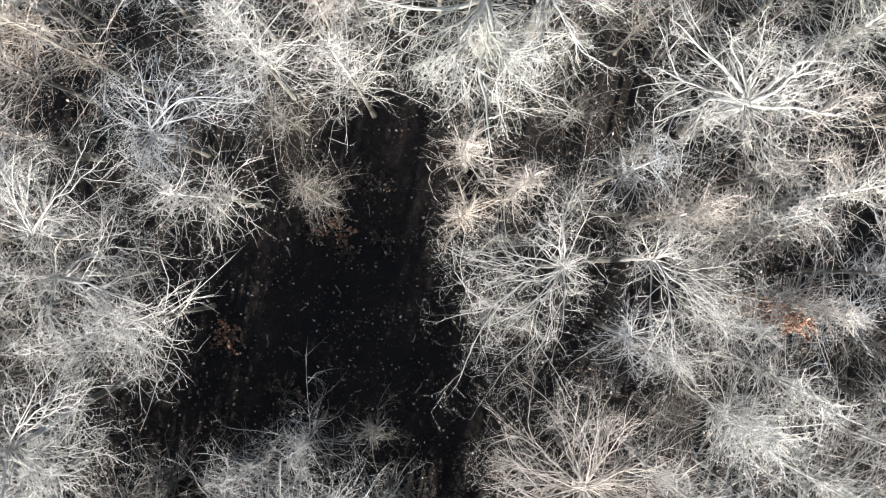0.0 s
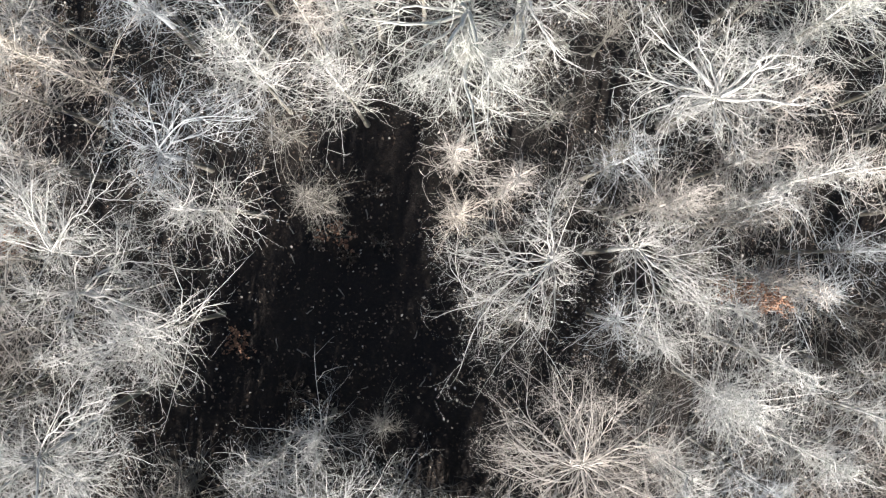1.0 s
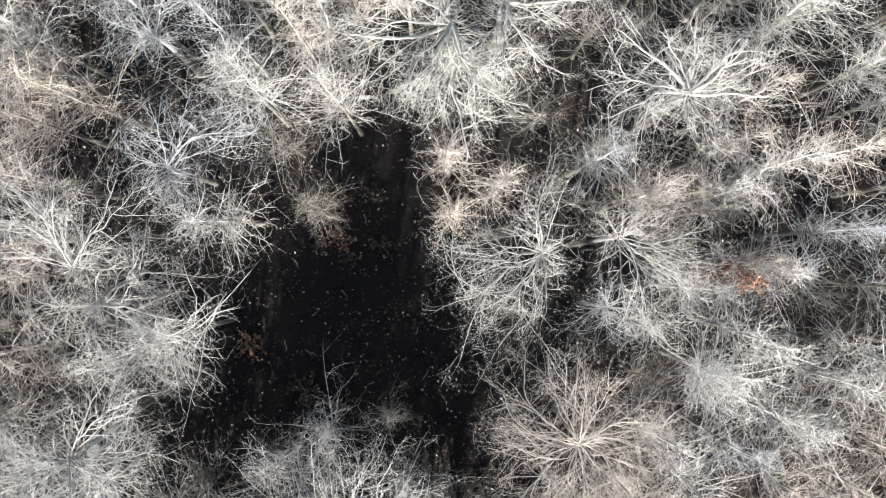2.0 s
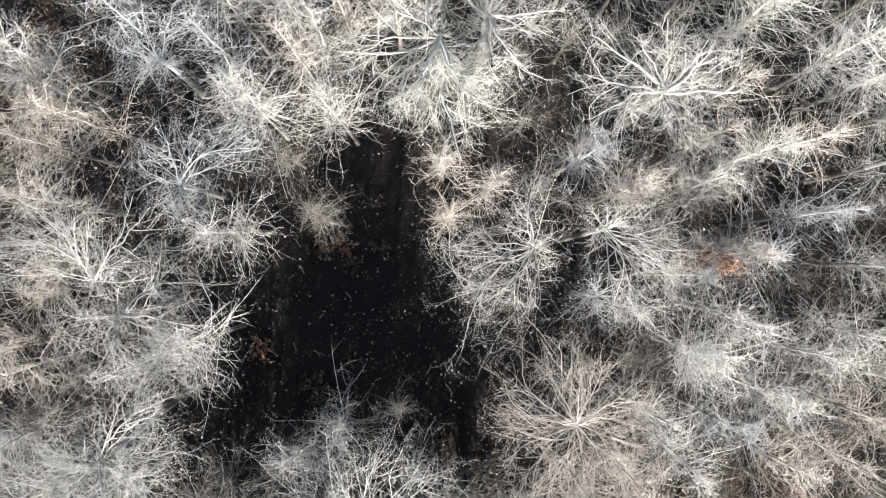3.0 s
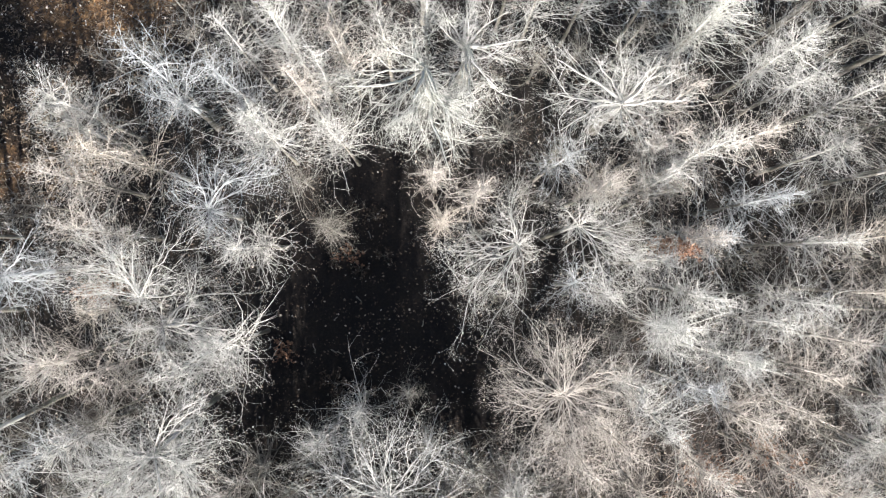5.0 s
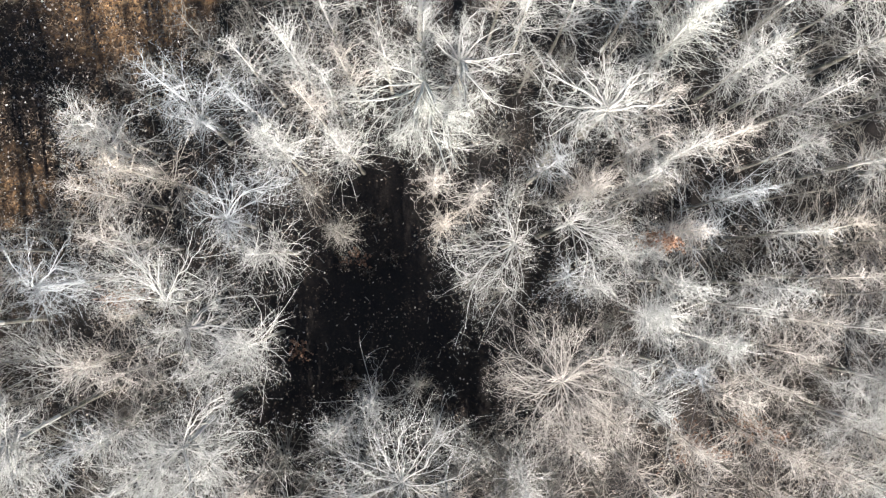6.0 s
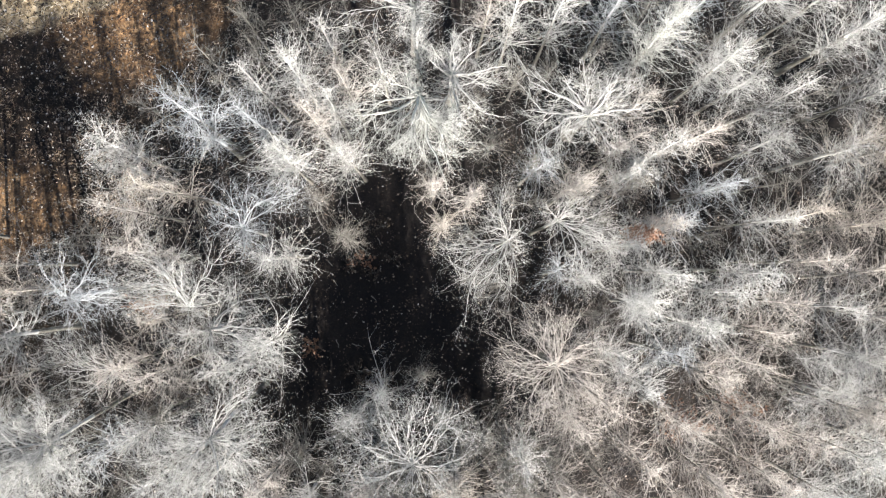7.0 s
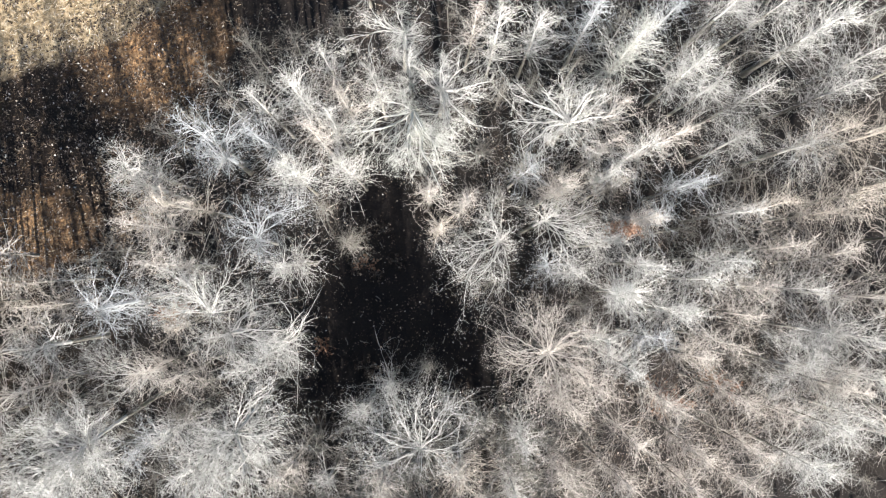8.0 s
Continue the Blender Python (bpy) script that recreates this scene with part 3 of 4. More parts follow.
spreading_tree(28.9, -1.0, 4.5, "grey", [(120, 2.5), (-47, 1.0), (157, 5.0), (-133, 3.6), (-159, 5.3), (39, 0.9)], h=17, fork=10.5, girth=0.11, full=1.3, lean=(2.8, 0.0))
slender_tree(30.8, -0.9, 4.0, "tan", h=16, full=1.25, lean=(3.5, -0.1))
slender_tree(22.2, -4.3, 3.7, "grey", h=16.5, full=1.1, lean=(2.1, -0.4))
slender_tree(15.8, -2.5, 3.0, "cool", h=13.5, full=1.25, lean=(2.6, -0.4))
slender_tree(25.6, -4.9, 3.5, "tan", h=16, full=1.2, lean=(2.0, -0.4))
slender_tree(29.2, -6.5, 4.0, "tan", h=16, full=1.44, lean=(2.5, -0.6))
slender_tree(32.5, -6.1, 4.0, "tan", h=16.5, full=1.1, lean=(2.4, -0.4))
spreading_tree(27.3, 10.8, 3.8, "pale", [(-167, 5.2), (165, 3.6), (-119, 3.5), (-96, 0.8), (-151, 6.0)], h=16.5, fork=10.5, girth=0.11, full=1.3, lean=(2.6, 1.1))
slender_tree(32.6, 2.2, 4.0, "grey", h=16, full=1.25, lean=(3.0, 0.2))
slender_tree(35.3, 3.8, 4.0, "grey", h=16, full=1.25, lean=(3.8, 0.4))
slender_tree(30.1, 9.6, 3.7, "grey", h=16, full=1.25, lean=(3.3, 1.0))
slender_tree(21.4, 11.1, 3.3, "cool", h=15, full=1.25, lean=(3.4, 1.8))
slender_tree(16.2, 12.2, 3.5, "cool", h=15, full=1.25, lean=(2.6, 2.0))
slender_tree(33.6, -1.8, 3.5, "tan", h=15.5, full=1.25, lean=(3.4, -0.2))
slender_tree(19.2, -1.3, 3.1, "cool", h=14.5, full=1.25, lean=(3.0, -0.2))
slender_tree(15.1, 5.4, 3.1, "warm", h=15, full=1.25, lean=(2.5, 0.9))
slender_tree(13.9, 0.3, 2.6, "tan", h=12, full=1.25, lean=(2.3, 0.1))
slender_tree(25.9, 3.6, 3.5, "grey", h=15, full=1.25, lean=(3.0, 0.4))
slender_tree(22.4, 6.8, 3.6, "pale", h=16.5, full=1.8, lean=(2.6, 0.8))
# lower east side
slender_tree(13.0, -7.8, 3.1, "pale", full=2.6, h=17.0, low=0.5, lean=(0.2, -0.2))
slender_tree(14.8, -5.8, 3.2, "pale", full=1.44, h=16, lean=(1.4, -0.6))
slender_tree(16.1, -10.2, 3.9, "pale", full=1.80, h=16.5, lean=(1.5, -1.0))
slender_tree(20.4, -7.3, 3.7, "pale", h=16.5, full=1.44, lean=(1.9, -0.7))
slender_tree(21.4, -9.9, 4.0, "warm", h=16, full=1.2, lean=(2.1, -1.0))
slender_tree(18.2, -8.3, 3.1, "pale", h=16, full=1.1, lean=(1.8, -0.8))
slender_tree(20.0, -11.5, 3.1, "warm", h=16, full=1.1, lean=(2.2, -1.3))
slender_tree(25.1, -11.4, 4.0, "grey", h=16, full=1.1, lean=(2.1, -0.9))
slender_tree(29.1, -10.3, 4.0, "warm", h=16, full=1.1, lean=(1.9, -0.7))
slender_tree(25.1, -8.0, 3.5, "warm", h=16, full=1.1, lean=(2.1, -0.7))
slender_tree(28.5, -16.2, 4.6, "grey", full=1.2, h=17, lean=(1.7, -1.0))
slender_tree(29.8, -13.3, 4.0, "warm", h=16, full=1.1, lean=(2.0, -0.9))
spreading_tree(25.9, -14.9, 4.0, "grey", [(78, 2.3), (105, 4.3), (129, 5.6), (153, 6.1), (176, 5.6), (-159, 4.4), (-133, 2.4), (-39, 0.3)], h=16.5, fork=10.5, girth=0.11, full=1.3, lean=(2.5, -1.2))
slender_tree(18.6, -13.4, 3.3, "warm", h=15.5, full=1.1, lean=(2.0, -1.4))
spreading_tree(23.4, -17.0, 3.8, "grey", [(77, 2.5), (102, 4.3), (126, 5.5), (150, 5.8), (174, 5.3), (-162, 3.9), (-136, 2.0), (12, 0.4)], h=16, fork=10.5, girth=0.11, full=1.3, lean=(2.2, -1.4))
slender_tree(25.9, -19.3, 4.4, "warm", h=16.5, full=1.44, lean=(1.7, -1.2))
slender_tree(11.0, -12.7, 3.3, "pale", h=15.5, full=1.1, lean=(1.2, -1.4))
slender_tree(9.4, -10.4, 3.1, "pale", h=15.5, full=1.1, lean=(0.8, -0.9))
slender_tree(8.3, -13.3, 3.3, "warm", h=15, full=1.1, lean=(1.0, -1.7))
slender_tree(15.7, -13.8, 3.5, "warm", h=16, full=1.2, lean=(1.7, -1.4))
slender_tree(13.1, -16.1, 3.5, "warm", h=15.5, full=1.32, lean=(1.5, -1.9))
slender_tree(17.7, -17.1, 3.5, "warm", h=15, full=1.1, lean=(1.7, -1.6))
slender_tree(9.8, -17.9, 3.7, "warm", h=15.5, full=1.1, lean=(1.0, -1.9))
slender_tree(20.7, -19.6, 4.0, "warm", h=16, full=1.32, lean=(1.6, -1.5))
slender_tree(24.6, -22.1, 4.4, "pale", h=16.5, full=1.68, lean=(1.5, -1.4))
slender_tree(21.9, -24.2, 4.2, "pale", full=2.04, h=16.5, lean=(1.5, -1.7))
slender_tree(13.8, -20.1, 3.5, "warm", h=15, full=1.1, lean=(1.2, -1.8))
slender_tree(17.7, -21.2, 3.7, "warm", h=16, full=1.2, lean=(1.6, -1.9))
slender_tree(12.2, -22.1, 3.7, "warm", h=16, full=1.1, lean=(1.2, -2.1))
slender_tree(16.2, -23.7, 3.7, "warm", h=15, full=1.1, lean=(1.4, -2.1))
slender_tree(7.5, -20.4, 3.7, "warm", h=15.5, full=1.1, lean=(0.9, -2.4))
slender_tree(13.6, -11.6, 2.9, "cool", h=14, full=1.1, lean=(1.3, -1.1))
slender_tree(28.1, -19.5, 3.7, "pale", h=16, full=1.1, lean=(2.1, -1.4))
slender_tree(27.6, -22.7, 3.7, "pale", h=15.5, full=1.1, lean=(1.6, -1.3))
# between the eastern trees
slender_tree(10.1, 1.2, 3.1, "warm", h=15.5, full=1.25, lean=(1.4, 0.2))
slender_tree(13.6, 0.9, 3.1, "grey", h=15.5, full=1.25, lean=(2.0, 0.2))
slender_tree(15.9, 1.9, 3.1, "pale", h=16, full=1.25, lean=(2.5, 0.3))
slender_tree(14.4, 3.2, 2.9, "warm", h=15, full=1.25, lean=(2.0, 0.4))
slender_tree(8.4, 4.0, 2.2, "shrub", h=12.5, full=0.8, girth=0.08)
slender_tree(12.2, -3.5, 2.6, "grey", h=14, full=1.25, lean=(1.9, -0.6))
slender_tree(15.2, -2.7, 2.9, "warm", h=15, full=1.25, lean=(2.2, -0.4))
# young beeches with leaves
slender_tree(14.7, -3.0, 0.9, "tan", h=15, full=0.6, girth=0.06, leaves=2200, name="beech_sapling", lean=(0.3, -0.0))
slender_tree(-21.5, 1.6, 2.0, "tan", h=10, full=0.6, girth=0.06, leaves=700, name="beech_sapling", lean=(-1.3, 0.2))
slender_tree(13.7, -16.8, 2.0, "tan", h=12, full=0.6, girth=0.06, leaves=700, name="beech_sapling", lean=(1.0, -1.0))
slender_tree(18.4, -16.9, 1.8, "tan", h=12, full=0.6, girth=0.06, leaves=600, name="beech_sapling", lean=(1.6, -1.3))
# the wood goes on past what is flown over, with unseen trees added for their shadows
slender_tree(-41.2, -9.2, 3.8, "pale", h=15.5, full=0.9, twig=1.3)
slender_tree(-36.8, -12.3, 3.8, "grey", h=15.5, full=0.9, twig=1.3)
slender_tree(-31.8, -13.3, 3.8, "tan", h=15.5, full=0.9, twig=1.3)
slender_tree(-26.8, -14.4, 3.8, "pale", h=15.5, full=0.9, twig=1.3)
slender_tree(-22.4, -17.5, 3.8, "pale", h=15.5, full=0.9, twig=1.3)
slender_tree(-17.3, -18.6, 3.8, "grey", h=15.5, full=0.9, twig=1.3)
slender_tree(-12.2, -19.7, 3.8, "tan", h=15.5, full=0.9, twig=1.3)
slender_tree(-7.1, -20.8, 3.8, "pale", h=15.5, full=0.9, twig=1.3)
slender_tree(-2.6, -23.9, 3.8, "warm", h=15.5, full=0.9, twig=1.3)
slender_tree(2.5, -25.1, 3.8, "grey", h=15.5, full=0.9, twig=1.3)
slender_tree(7.7, -26.2, 3.8, "tan", h=15.5, full=0.9, twig=1.3)
slender_tree(12.8, -27.3, 3.8, "pale", h=15.5, full=0.9, twig=1.3)
slender_tree(17.4, -30.5, 3.8, "warm", h=15.5, full=0.9, twig=1.3)
# Unseen trees, branches thickened to block the sun over the clearing
slender_tree(-38.7, -14.0, 4.2, "grey", h=16, full=0.62, twig=4.5)
slender_tree(-33.7, -18.0, 4.2, "pale", h=16, full=0.62, twig=4.5)
slender_tree(-28.0, -19.6, 4.2, "cool", h=16, full=0.62, twig=4.5)
slender_tree(-22.2, -21.2, 4.2, "grey", h=16, full=0.62, twig=4.5)
slender_tree(-16.4, -22.8, 4.2, "warm", h=16, full=0.62, twig=4.5)
slender_tree(-10.6, -24.4, 4.2, "cool", h=16, full=0.62, twig=4.5)
slender_tree(-4.7, -26.1, 4.2, "grey", h=16, full=0.62, twig=4.5)
slender_tree(1.2, -27.7, 4.2, "warm", h=16, full=0.62, twig=4.5)
slender_tree(7.1, -29.3, 4.2, "cool", h=16, full=0.62, twig=4.5)
slender_tree(-42.5, -16.3, 4.4, "grey", h=16, full=0.62, twig=4.5)
slender_tree(-37.4, -19.3, 4.4, "pale", h=16, full=0.62, twig=4.5)
slender_tree(-31.8, -20.7, 4.4, "tan", h=16, full=0.62, twig=4.5)
slender_tree(-26.1, -22.1, 4.4, "cool", h=16, full=0.62, twig=4.5)
slender_tree(-21.0, -25.1, 4.4, "grey", h=16, full=0.62, twig=4.5)
slender_tree(-15.3, -26.5, 4.4, "warm", h=16, full=0.62, twig=4.5)
slender_tree(-9.6, -27.9, 4.4, "tan", h=16, full=0.62, twig=4.5)
slender_tree(-3.8, -29.3, 4.4, "cool", h=16, full=0.62, twig=4.5)
slender_tree(1.4, -32.4, 4.4, "grey", h=16, full=0.62, twig=4.5)
slender_tree(-40.2, -21.3, 4.4, "pale", h=16, full=0.62, twig=4.5)
slender_tree(-35.1, -24.3, 4.4, "tan", h=16, full=0.62, twig=4.5)
slender_tree(-29.5, -25.7, 4.4, "cool", h=16, full=0.62, twig=4.5)
slender_tree(-23.8, -27.1, 4.4, "grey", h=16, full=0.62, twig=4.5)
slender_tree(-18.7, -30.1, 4.4, "pale", h=16, full=0.62, twig=4.5)
slender_tree(-13.0, -31.5, 4.4, "tan", h=16, full=0.62, twig=4.5)
slender_tree(-7.2, -32.9, 4.4, "cool", h=16, full=0.62, twig=4.5)
slender_tree(-43.5, -24.4, 4.4, "tan", h=16, full=0.62, twig=4.5)
slender_tree(-38.4, -27.4, 4.4, "cool", h=16, full=0.62, twig=4.5)
slender_tree(-32.8, -28.8, 4.4, "grey", h=16, full=0.62, twig=4.5)
slender_tree(-27.2, -30.2, 4.4, "pale", h=16, full=0.62, twig=4.5)
slender_tree(-42.8, -28.9, 4.4, "cool", h=16, full=0.62, twig=4.5)
slender_tree(-37.7, -31.9, 4.4, "grey", h=16, full=0.62, twig=4.5)
slender_tree(43.0, 8.0, 3.8, "grey", h=15.5, full=0.9, twig=1.3)
slender_tree(42.8, 2.8, 3.8, "warm", h=15.5, full=0.9, twig=1.3)
slender_tree(40.8, -1.7, 3.8, "tan", h=15.5, full=0.9, twig=1.3)
slender_tree(38.8, -6.3, 3.8, "grey", h=15.5, full=0.9, twig=1.3)
slender_tree(36.9, -10.8, 3.8, "warm", h=15.5, full=0.9, twig=1.3)
slender_tree(36.6, -15.8, 3.8, "tan", h=15.5, full=0.9, twig=1.3)
slender_tree(34.7, -20.3, 3.8, "grey", h=15.5, full=0.9, twig=1.3)
slender_tree(32.8, -24.8, 3.8, "warm", h=15.5, full=0.9, twig=1.3)
slender_tree(1.4, 22.9, 3.8, "grey", h=15.5, full=0.9, twig=1.3)
slender_tree(6.6, 22.6, 3.8, "warm", h=15.5, full=0.9, twig=1.3)
slender_tree(11.3, 20.6, 3.8, "cool", h=15.5, full=0.9, twig=1.3)
slender_tree(16.0, 18.6, 3.8, "grey", h=15.5, full=0.9, twig=1.3)
slender_tree(21.3, 18.3, 3.8, "warm", h=15.5, full=0.9, twig=1.3)
slender_tree(26.1, 16.3, 3.8, "cool", h=15.5, full=0.9, twig=1.3)
slender_tree(30.9, 14.3, 3.8, "grey", h=15.5, full=0.9, twig=1.3)
slender_tree(35.7, 12.3, 3.8, "warm", h=15.5, full=0.9, twig=1.3)
# Low trees added out of view, height set by their shadow on the bank
slender_tree(-33.8, 10.6, 3.2, "warm", h=12, full=0.9, twig=1.3)
slender_tree(-35.8, 7.1, 3.2, "tan", h=12, full=0.9, twig=1.3)
slender_tree(-34.4, 4.4, 3.2, "warm", h=12, full=0.9, twig=1.3)
slender_tree(-36.9, 9.3, 3.2, "tan", h=12, full=0.9, twig=1.3)
slender_tree(-37.3, 3.0, 3.6, "warm", h=15.5, full=0.9, twig=1.3)
slender_tree(-38.6, -1.9, 3.6, "grey", h=15.5, full=0.9, twig=1.3)
slender_tree(-40.3, -6.3, 3.6, "warm", h=15.5, full=0.9, twig=1.3)
# More unseen thick-branched trees, added to shade the western open edge
slender_tree(-41.3, 3.5, 4.0, "warm", h=16, full=0.62, twig=4.5)
slender_tree(-42.3, -1.2, 4.0, "grey", h=16, full=0.62, twig=4.5)
slender_tree(-44.1, -5.5, 4.0, "warm", h=16, full=0.62, twig=4.5)
slender_tree(-45.7, -9.5, 4.0, "grey", h=16, full=0.62, twig=4.5)
slender_tree(-42.5, -10.5, 4.0, "pale", h=16, full=0.62, twig=4.5)
slender_tree(-44.5, 6.3, 4.0, "grey", h=16, full=0.62, twig=4.5)
slender_tree(-42.1, 8.2, 4.0, "warm", h=16, full=0.62, twig=4.5)
slender_tree(-44.5, -14.3, 4.0, "pale", h=16, full=0.62, twig=4.5)
# Unseen trees added to keep sun off the south-east corner's floor
slender_tree(32.2, -26.9, 4.0, "warm", h=16, full=0.62, twig=4.5)
slender_tree(33.2, -30.9, 4.0, "grey", h=16, full=0.62, twig=4.5)
for x, y in ((33.0, -39.0), (27.0, -41.5), (21.0, -37.5), (38.0, -43.0), (31.0, -46.0), (24.5, -46.5), (37.5, -34.5), (39.5, -27.5)):
    slender_tree(x, y, 4.4, "warm", h=16, full=0.62, twig=4.5)
# Dense unseen crowns added to block sun from the clearing's north floor
for x, y in ((-13.2, -22.8), (-10.4, -22.3), (-7.6, -22.6), (-4.8, -23.2), (-9.0, -24.6)):
    slender_tree(x, y, 3.0, "grey", h=16.8, low=0.5, full=1.5, twig=4.5)
# lower trees that fill the gaps between the tall ones
slender_tree(-9.0, 20.0, 3.0, "shrub", h=10.7, full=0.6, girth=0.08, lean=(-0.6, 1.3))
slender_tree(-12.2, 17.7, 2.4, "shrub", h=12.4, full=0.6, girth=0.08, lean=(-0.8, 1.1))
slender_tree(26.4, -27.4, 2.4, "shrub", h=10.4, full=0.6, girth=0.08, lean=(1.7, -1.7))
slender_tree(-5.5, 19.0, 3.0, "shrub", h=12.4, full=0.6, girth=0.08, lean=(-0.3, 1.2))
slender_tree(-1.7, 19.3, 2.5, "shrub", h=11.3, full=0.6, girth=0.08, lean=(-0.1, 1.2))
slender_tree(-24.5, 7.9, 2.7, "shrub", h=10.3, full=0.6, girth=0.08, lean=(-1.5, 0.5))
slender_tree(9.2, 10.6, 2.9, "shrub", h=10.8, full=0.6, girth=0.08)
slender_tree(28.1, 7.2, 2.6, "shrub", h=12.1, full=0.6, girth=0.08, lean=(1.8, 0.5))
slender_tree(-17.4, 15.1, 3.0, "shrub", h=12.3, full=0.6, girth=0.08, lean=(-1.1, 1.0))
slender_tree(19.0, -4.4, 2.8, "shrub", h=10.3, full=0.6, girth=0.08, lean=(1.2, -0.3))
slender_tree(15.0, 10.3, 2.5, "shrub", h=12.3, full=0.6, girth=0.08, lean=(0.9, 0.6))
slender_tree(-9.0, 17.2, 2.6, "shrub", h=12.7, full=0.6, girth=0.08, lean=(-0.6, 1.1))
slender_tree(24.8, 9.5, 2.6, "shrub", h=12.8, full=0.6, girth=0.08, lean=(1.6, 0.6))
slender_tree(22.7, -13.8, 2.7, "shrub", h=10.5, full=0.6, girth=0.08, lean=(1.4, -0.9))
slender_tree(29.8, 3.9, 2.4, "shrub", h=11.0, full=0.6, girth=0.08, lean=(1.9, 0.2))
slender_tree(-34.1, -3.7, 2.5, "shrub", h=12.6, full=0.6, girth=0.08, lean=(-2.1, -0.2))
slender_tree(-26.5, -10.3, 2.4, "shrub", h=10.4, full=0.6, girth=0.08, lean=(-1.7, -0.6))
slender_tree(22.6, 2.8, 2.4, "shrub", h=11.0, full=0.6, girth=0.08, lean=(1.4, 0.2))
slender_tree(6.9, -17.5, 2.3, "shrub", h=11.5, full=0.6, girth=0.08, lean=(0.4, -1.1))
slender_tree(21.0, -16.0, 2.9, "shrub", h=12.1, full=0.6, girth=0.08, lean=(1.3, -1.0))
slender_tree(12.7, -1.1, 3.0, "shrub", h=11.4, full=0.6, girth=0.08)
slender_tree(25.0, -2.0, 2.6, "shrub", h=12.0, full=0.6, girth=0.08, lean=(1.6, -0.1))
slender_tree(11.7, 10.4, 2.8, "shrub", h=10.3, full=0.6, girth=0.08, lean=(0.7, 0.7))
slender_tree(-22.1, -6.1, 2.8, "shrub", h=12.3, full=0.6, girth=0.08, lean=(-1.4, -0.4))
slender_tree(-15.3, 16.1, 2.5, "shrub", h=11.0, full=0.6, girth=0.08, lean=(-1.0, 1.0))
slender_tree(10.3, -8.3, 2.4, "shrub", h=11.0, full=0.6, girth=0.08)
slender_tree(22.8, -1.3, 2.4, "shrub", h=10.7, full=0.6, girth=0.08, lean=(1.4, -0.1))
slender_tree(-11.8, 15.3, 2.5, "shrub", h=12.6, full=0.6, girth=0.08, lean=(-0.7, 1.0))
slender_tree(16.6, 8.2, 2.8, "shrub", h=10.7, full=0.6, girth=0.08, lean=(1.0, 0.5))
slender_tree(6.3, 6.6, 2.6, "shrub", h=9.5, low=0.2, full=0.7, girth=0.06)
slender_tree(6.6, 2.4, 2.4, "shrub", h=9.0, low=0.2, full=0.6, girth=0.06)
# underwood between the trees
slender_tree(-19.3, 4.7, 2.6, "shrub", h=10.0, low=0.25, full=0.36, girth=0.06, twig=0.9, name="underwood_shrub")
slender_tree(29.6, 2.5, 2.4, "shrub", h=9.7, low=0.25, full=0.36, girth=0.06, twig=0.9, name="underwood_shrub")
slender_tree(28.1, -9.5, 2.9, "shrub", h=8.1, low=0.25, full=0.36, girth=0.06, twig=0.9, name="underwood_shrub")
slender_tree(17.3, -20.1, 2.5, "shrub", h=10.4, low=0.25, full=0.36, girth=0.06, twig=0.9, name="underwood_shrub")
slender_tree(28.2, -26.3, 2.3, "shrub", h=9.5, low=0.25, full=0.36, girth=0.06, twig=0.9, name="underwood_shrub")
slender_tree(-19.5, -1.1, 3.0, "shrub", h=9.2, low=0.25, full=0.36, girth=0.06, twig=0.9, name="underwood_shrub")
slender_tree(24.8, -10.8, 2.7, "shrub", h=9.8, low=0.25, full=0.36, girth=0.06, twig=0.9, name="underwood_shrub")
slender_tree(-28.9, -6.8, 3.2, "shrub", h=10.4, low=0.25, full=0.36, girth=0.06, twig=0.9, name="underwood_shrub")
slender_tree(-25.0, -6.7, 2.8, "shrub", h=8.0, low=0.25, full=0.36, girth=0.06, twig=0.9, name="underwood_shrub")
slender_tree(1.7, 7.4, 2.3, "shrub", h=7.6, low=0.25, full=0.36, girth=0.06, twig=0.9, name="underwood_shrub")
slender_tree(-2.7, -19.4, 3.2, "shrub", h=9.9, low=0.25, full=0.36, girth=0.06, twig=0.9, name="underwood_shrub")
slender_tree(29.7, -27.6, 2.6, "shrub", h=11.0, low=0.25, full=0.36, girth=0.06, twig=0.9, name="underwood_shrub")
slender_tree(19.9, 13.0, 3.2, "shrub", h=9.2, low=0.25, full=0.36, girth=0.06, twig=0.9, name="underwood_shrub")
slender_tree(16.8, 16.0, 2.8, "shrub", h=8.9, low=0.25, full=0.36, girth=0.06, twig=0.9, name="underwood_shrub")
slender_tree(-35.0, 8.7, 2.9, "shrub", h=9.5, low=0.25, full=0.36, girth=0.06, twig=0.9, name="underwood_shrub")
slender_tree(2.1, -21.0, 2.9, "shrub", h=9.3, low=0.25, full=0.36, girth=0.06, twig=0.9, name="underwood_shrub")
slender_tree(32.3, 6.0, 2.5, "shrub", h=11.0, low=0.25, full=0.36, girth=0.06, twig=0.9, name="underwood_shrub")
slender_tree(-27.7, 8.1, 2.4, "shrub", h=11.0, low=0.25, full=0.36, girth=0.06, twig=0.9, name="underwood_shrub")
slender_tree(8.5, 1.6, 2.7, "shrub", h=9.4, low=0.25, full=0.36, girth=0.06, twig=0.9, name="underwood_shrub")
slender_tree(12.3, 18.6, 2.6, "shrub", h=7.5, low=0.25, full=0.36, girth=0.06, twig=0.9, name="underwood_shrub")
slender_tree(-1.3, -17.1, 3.1, "shrub", h=8.0, low=0.25, full=0.36, girth=0.06, twig=0.9, name="underwood_shrub")
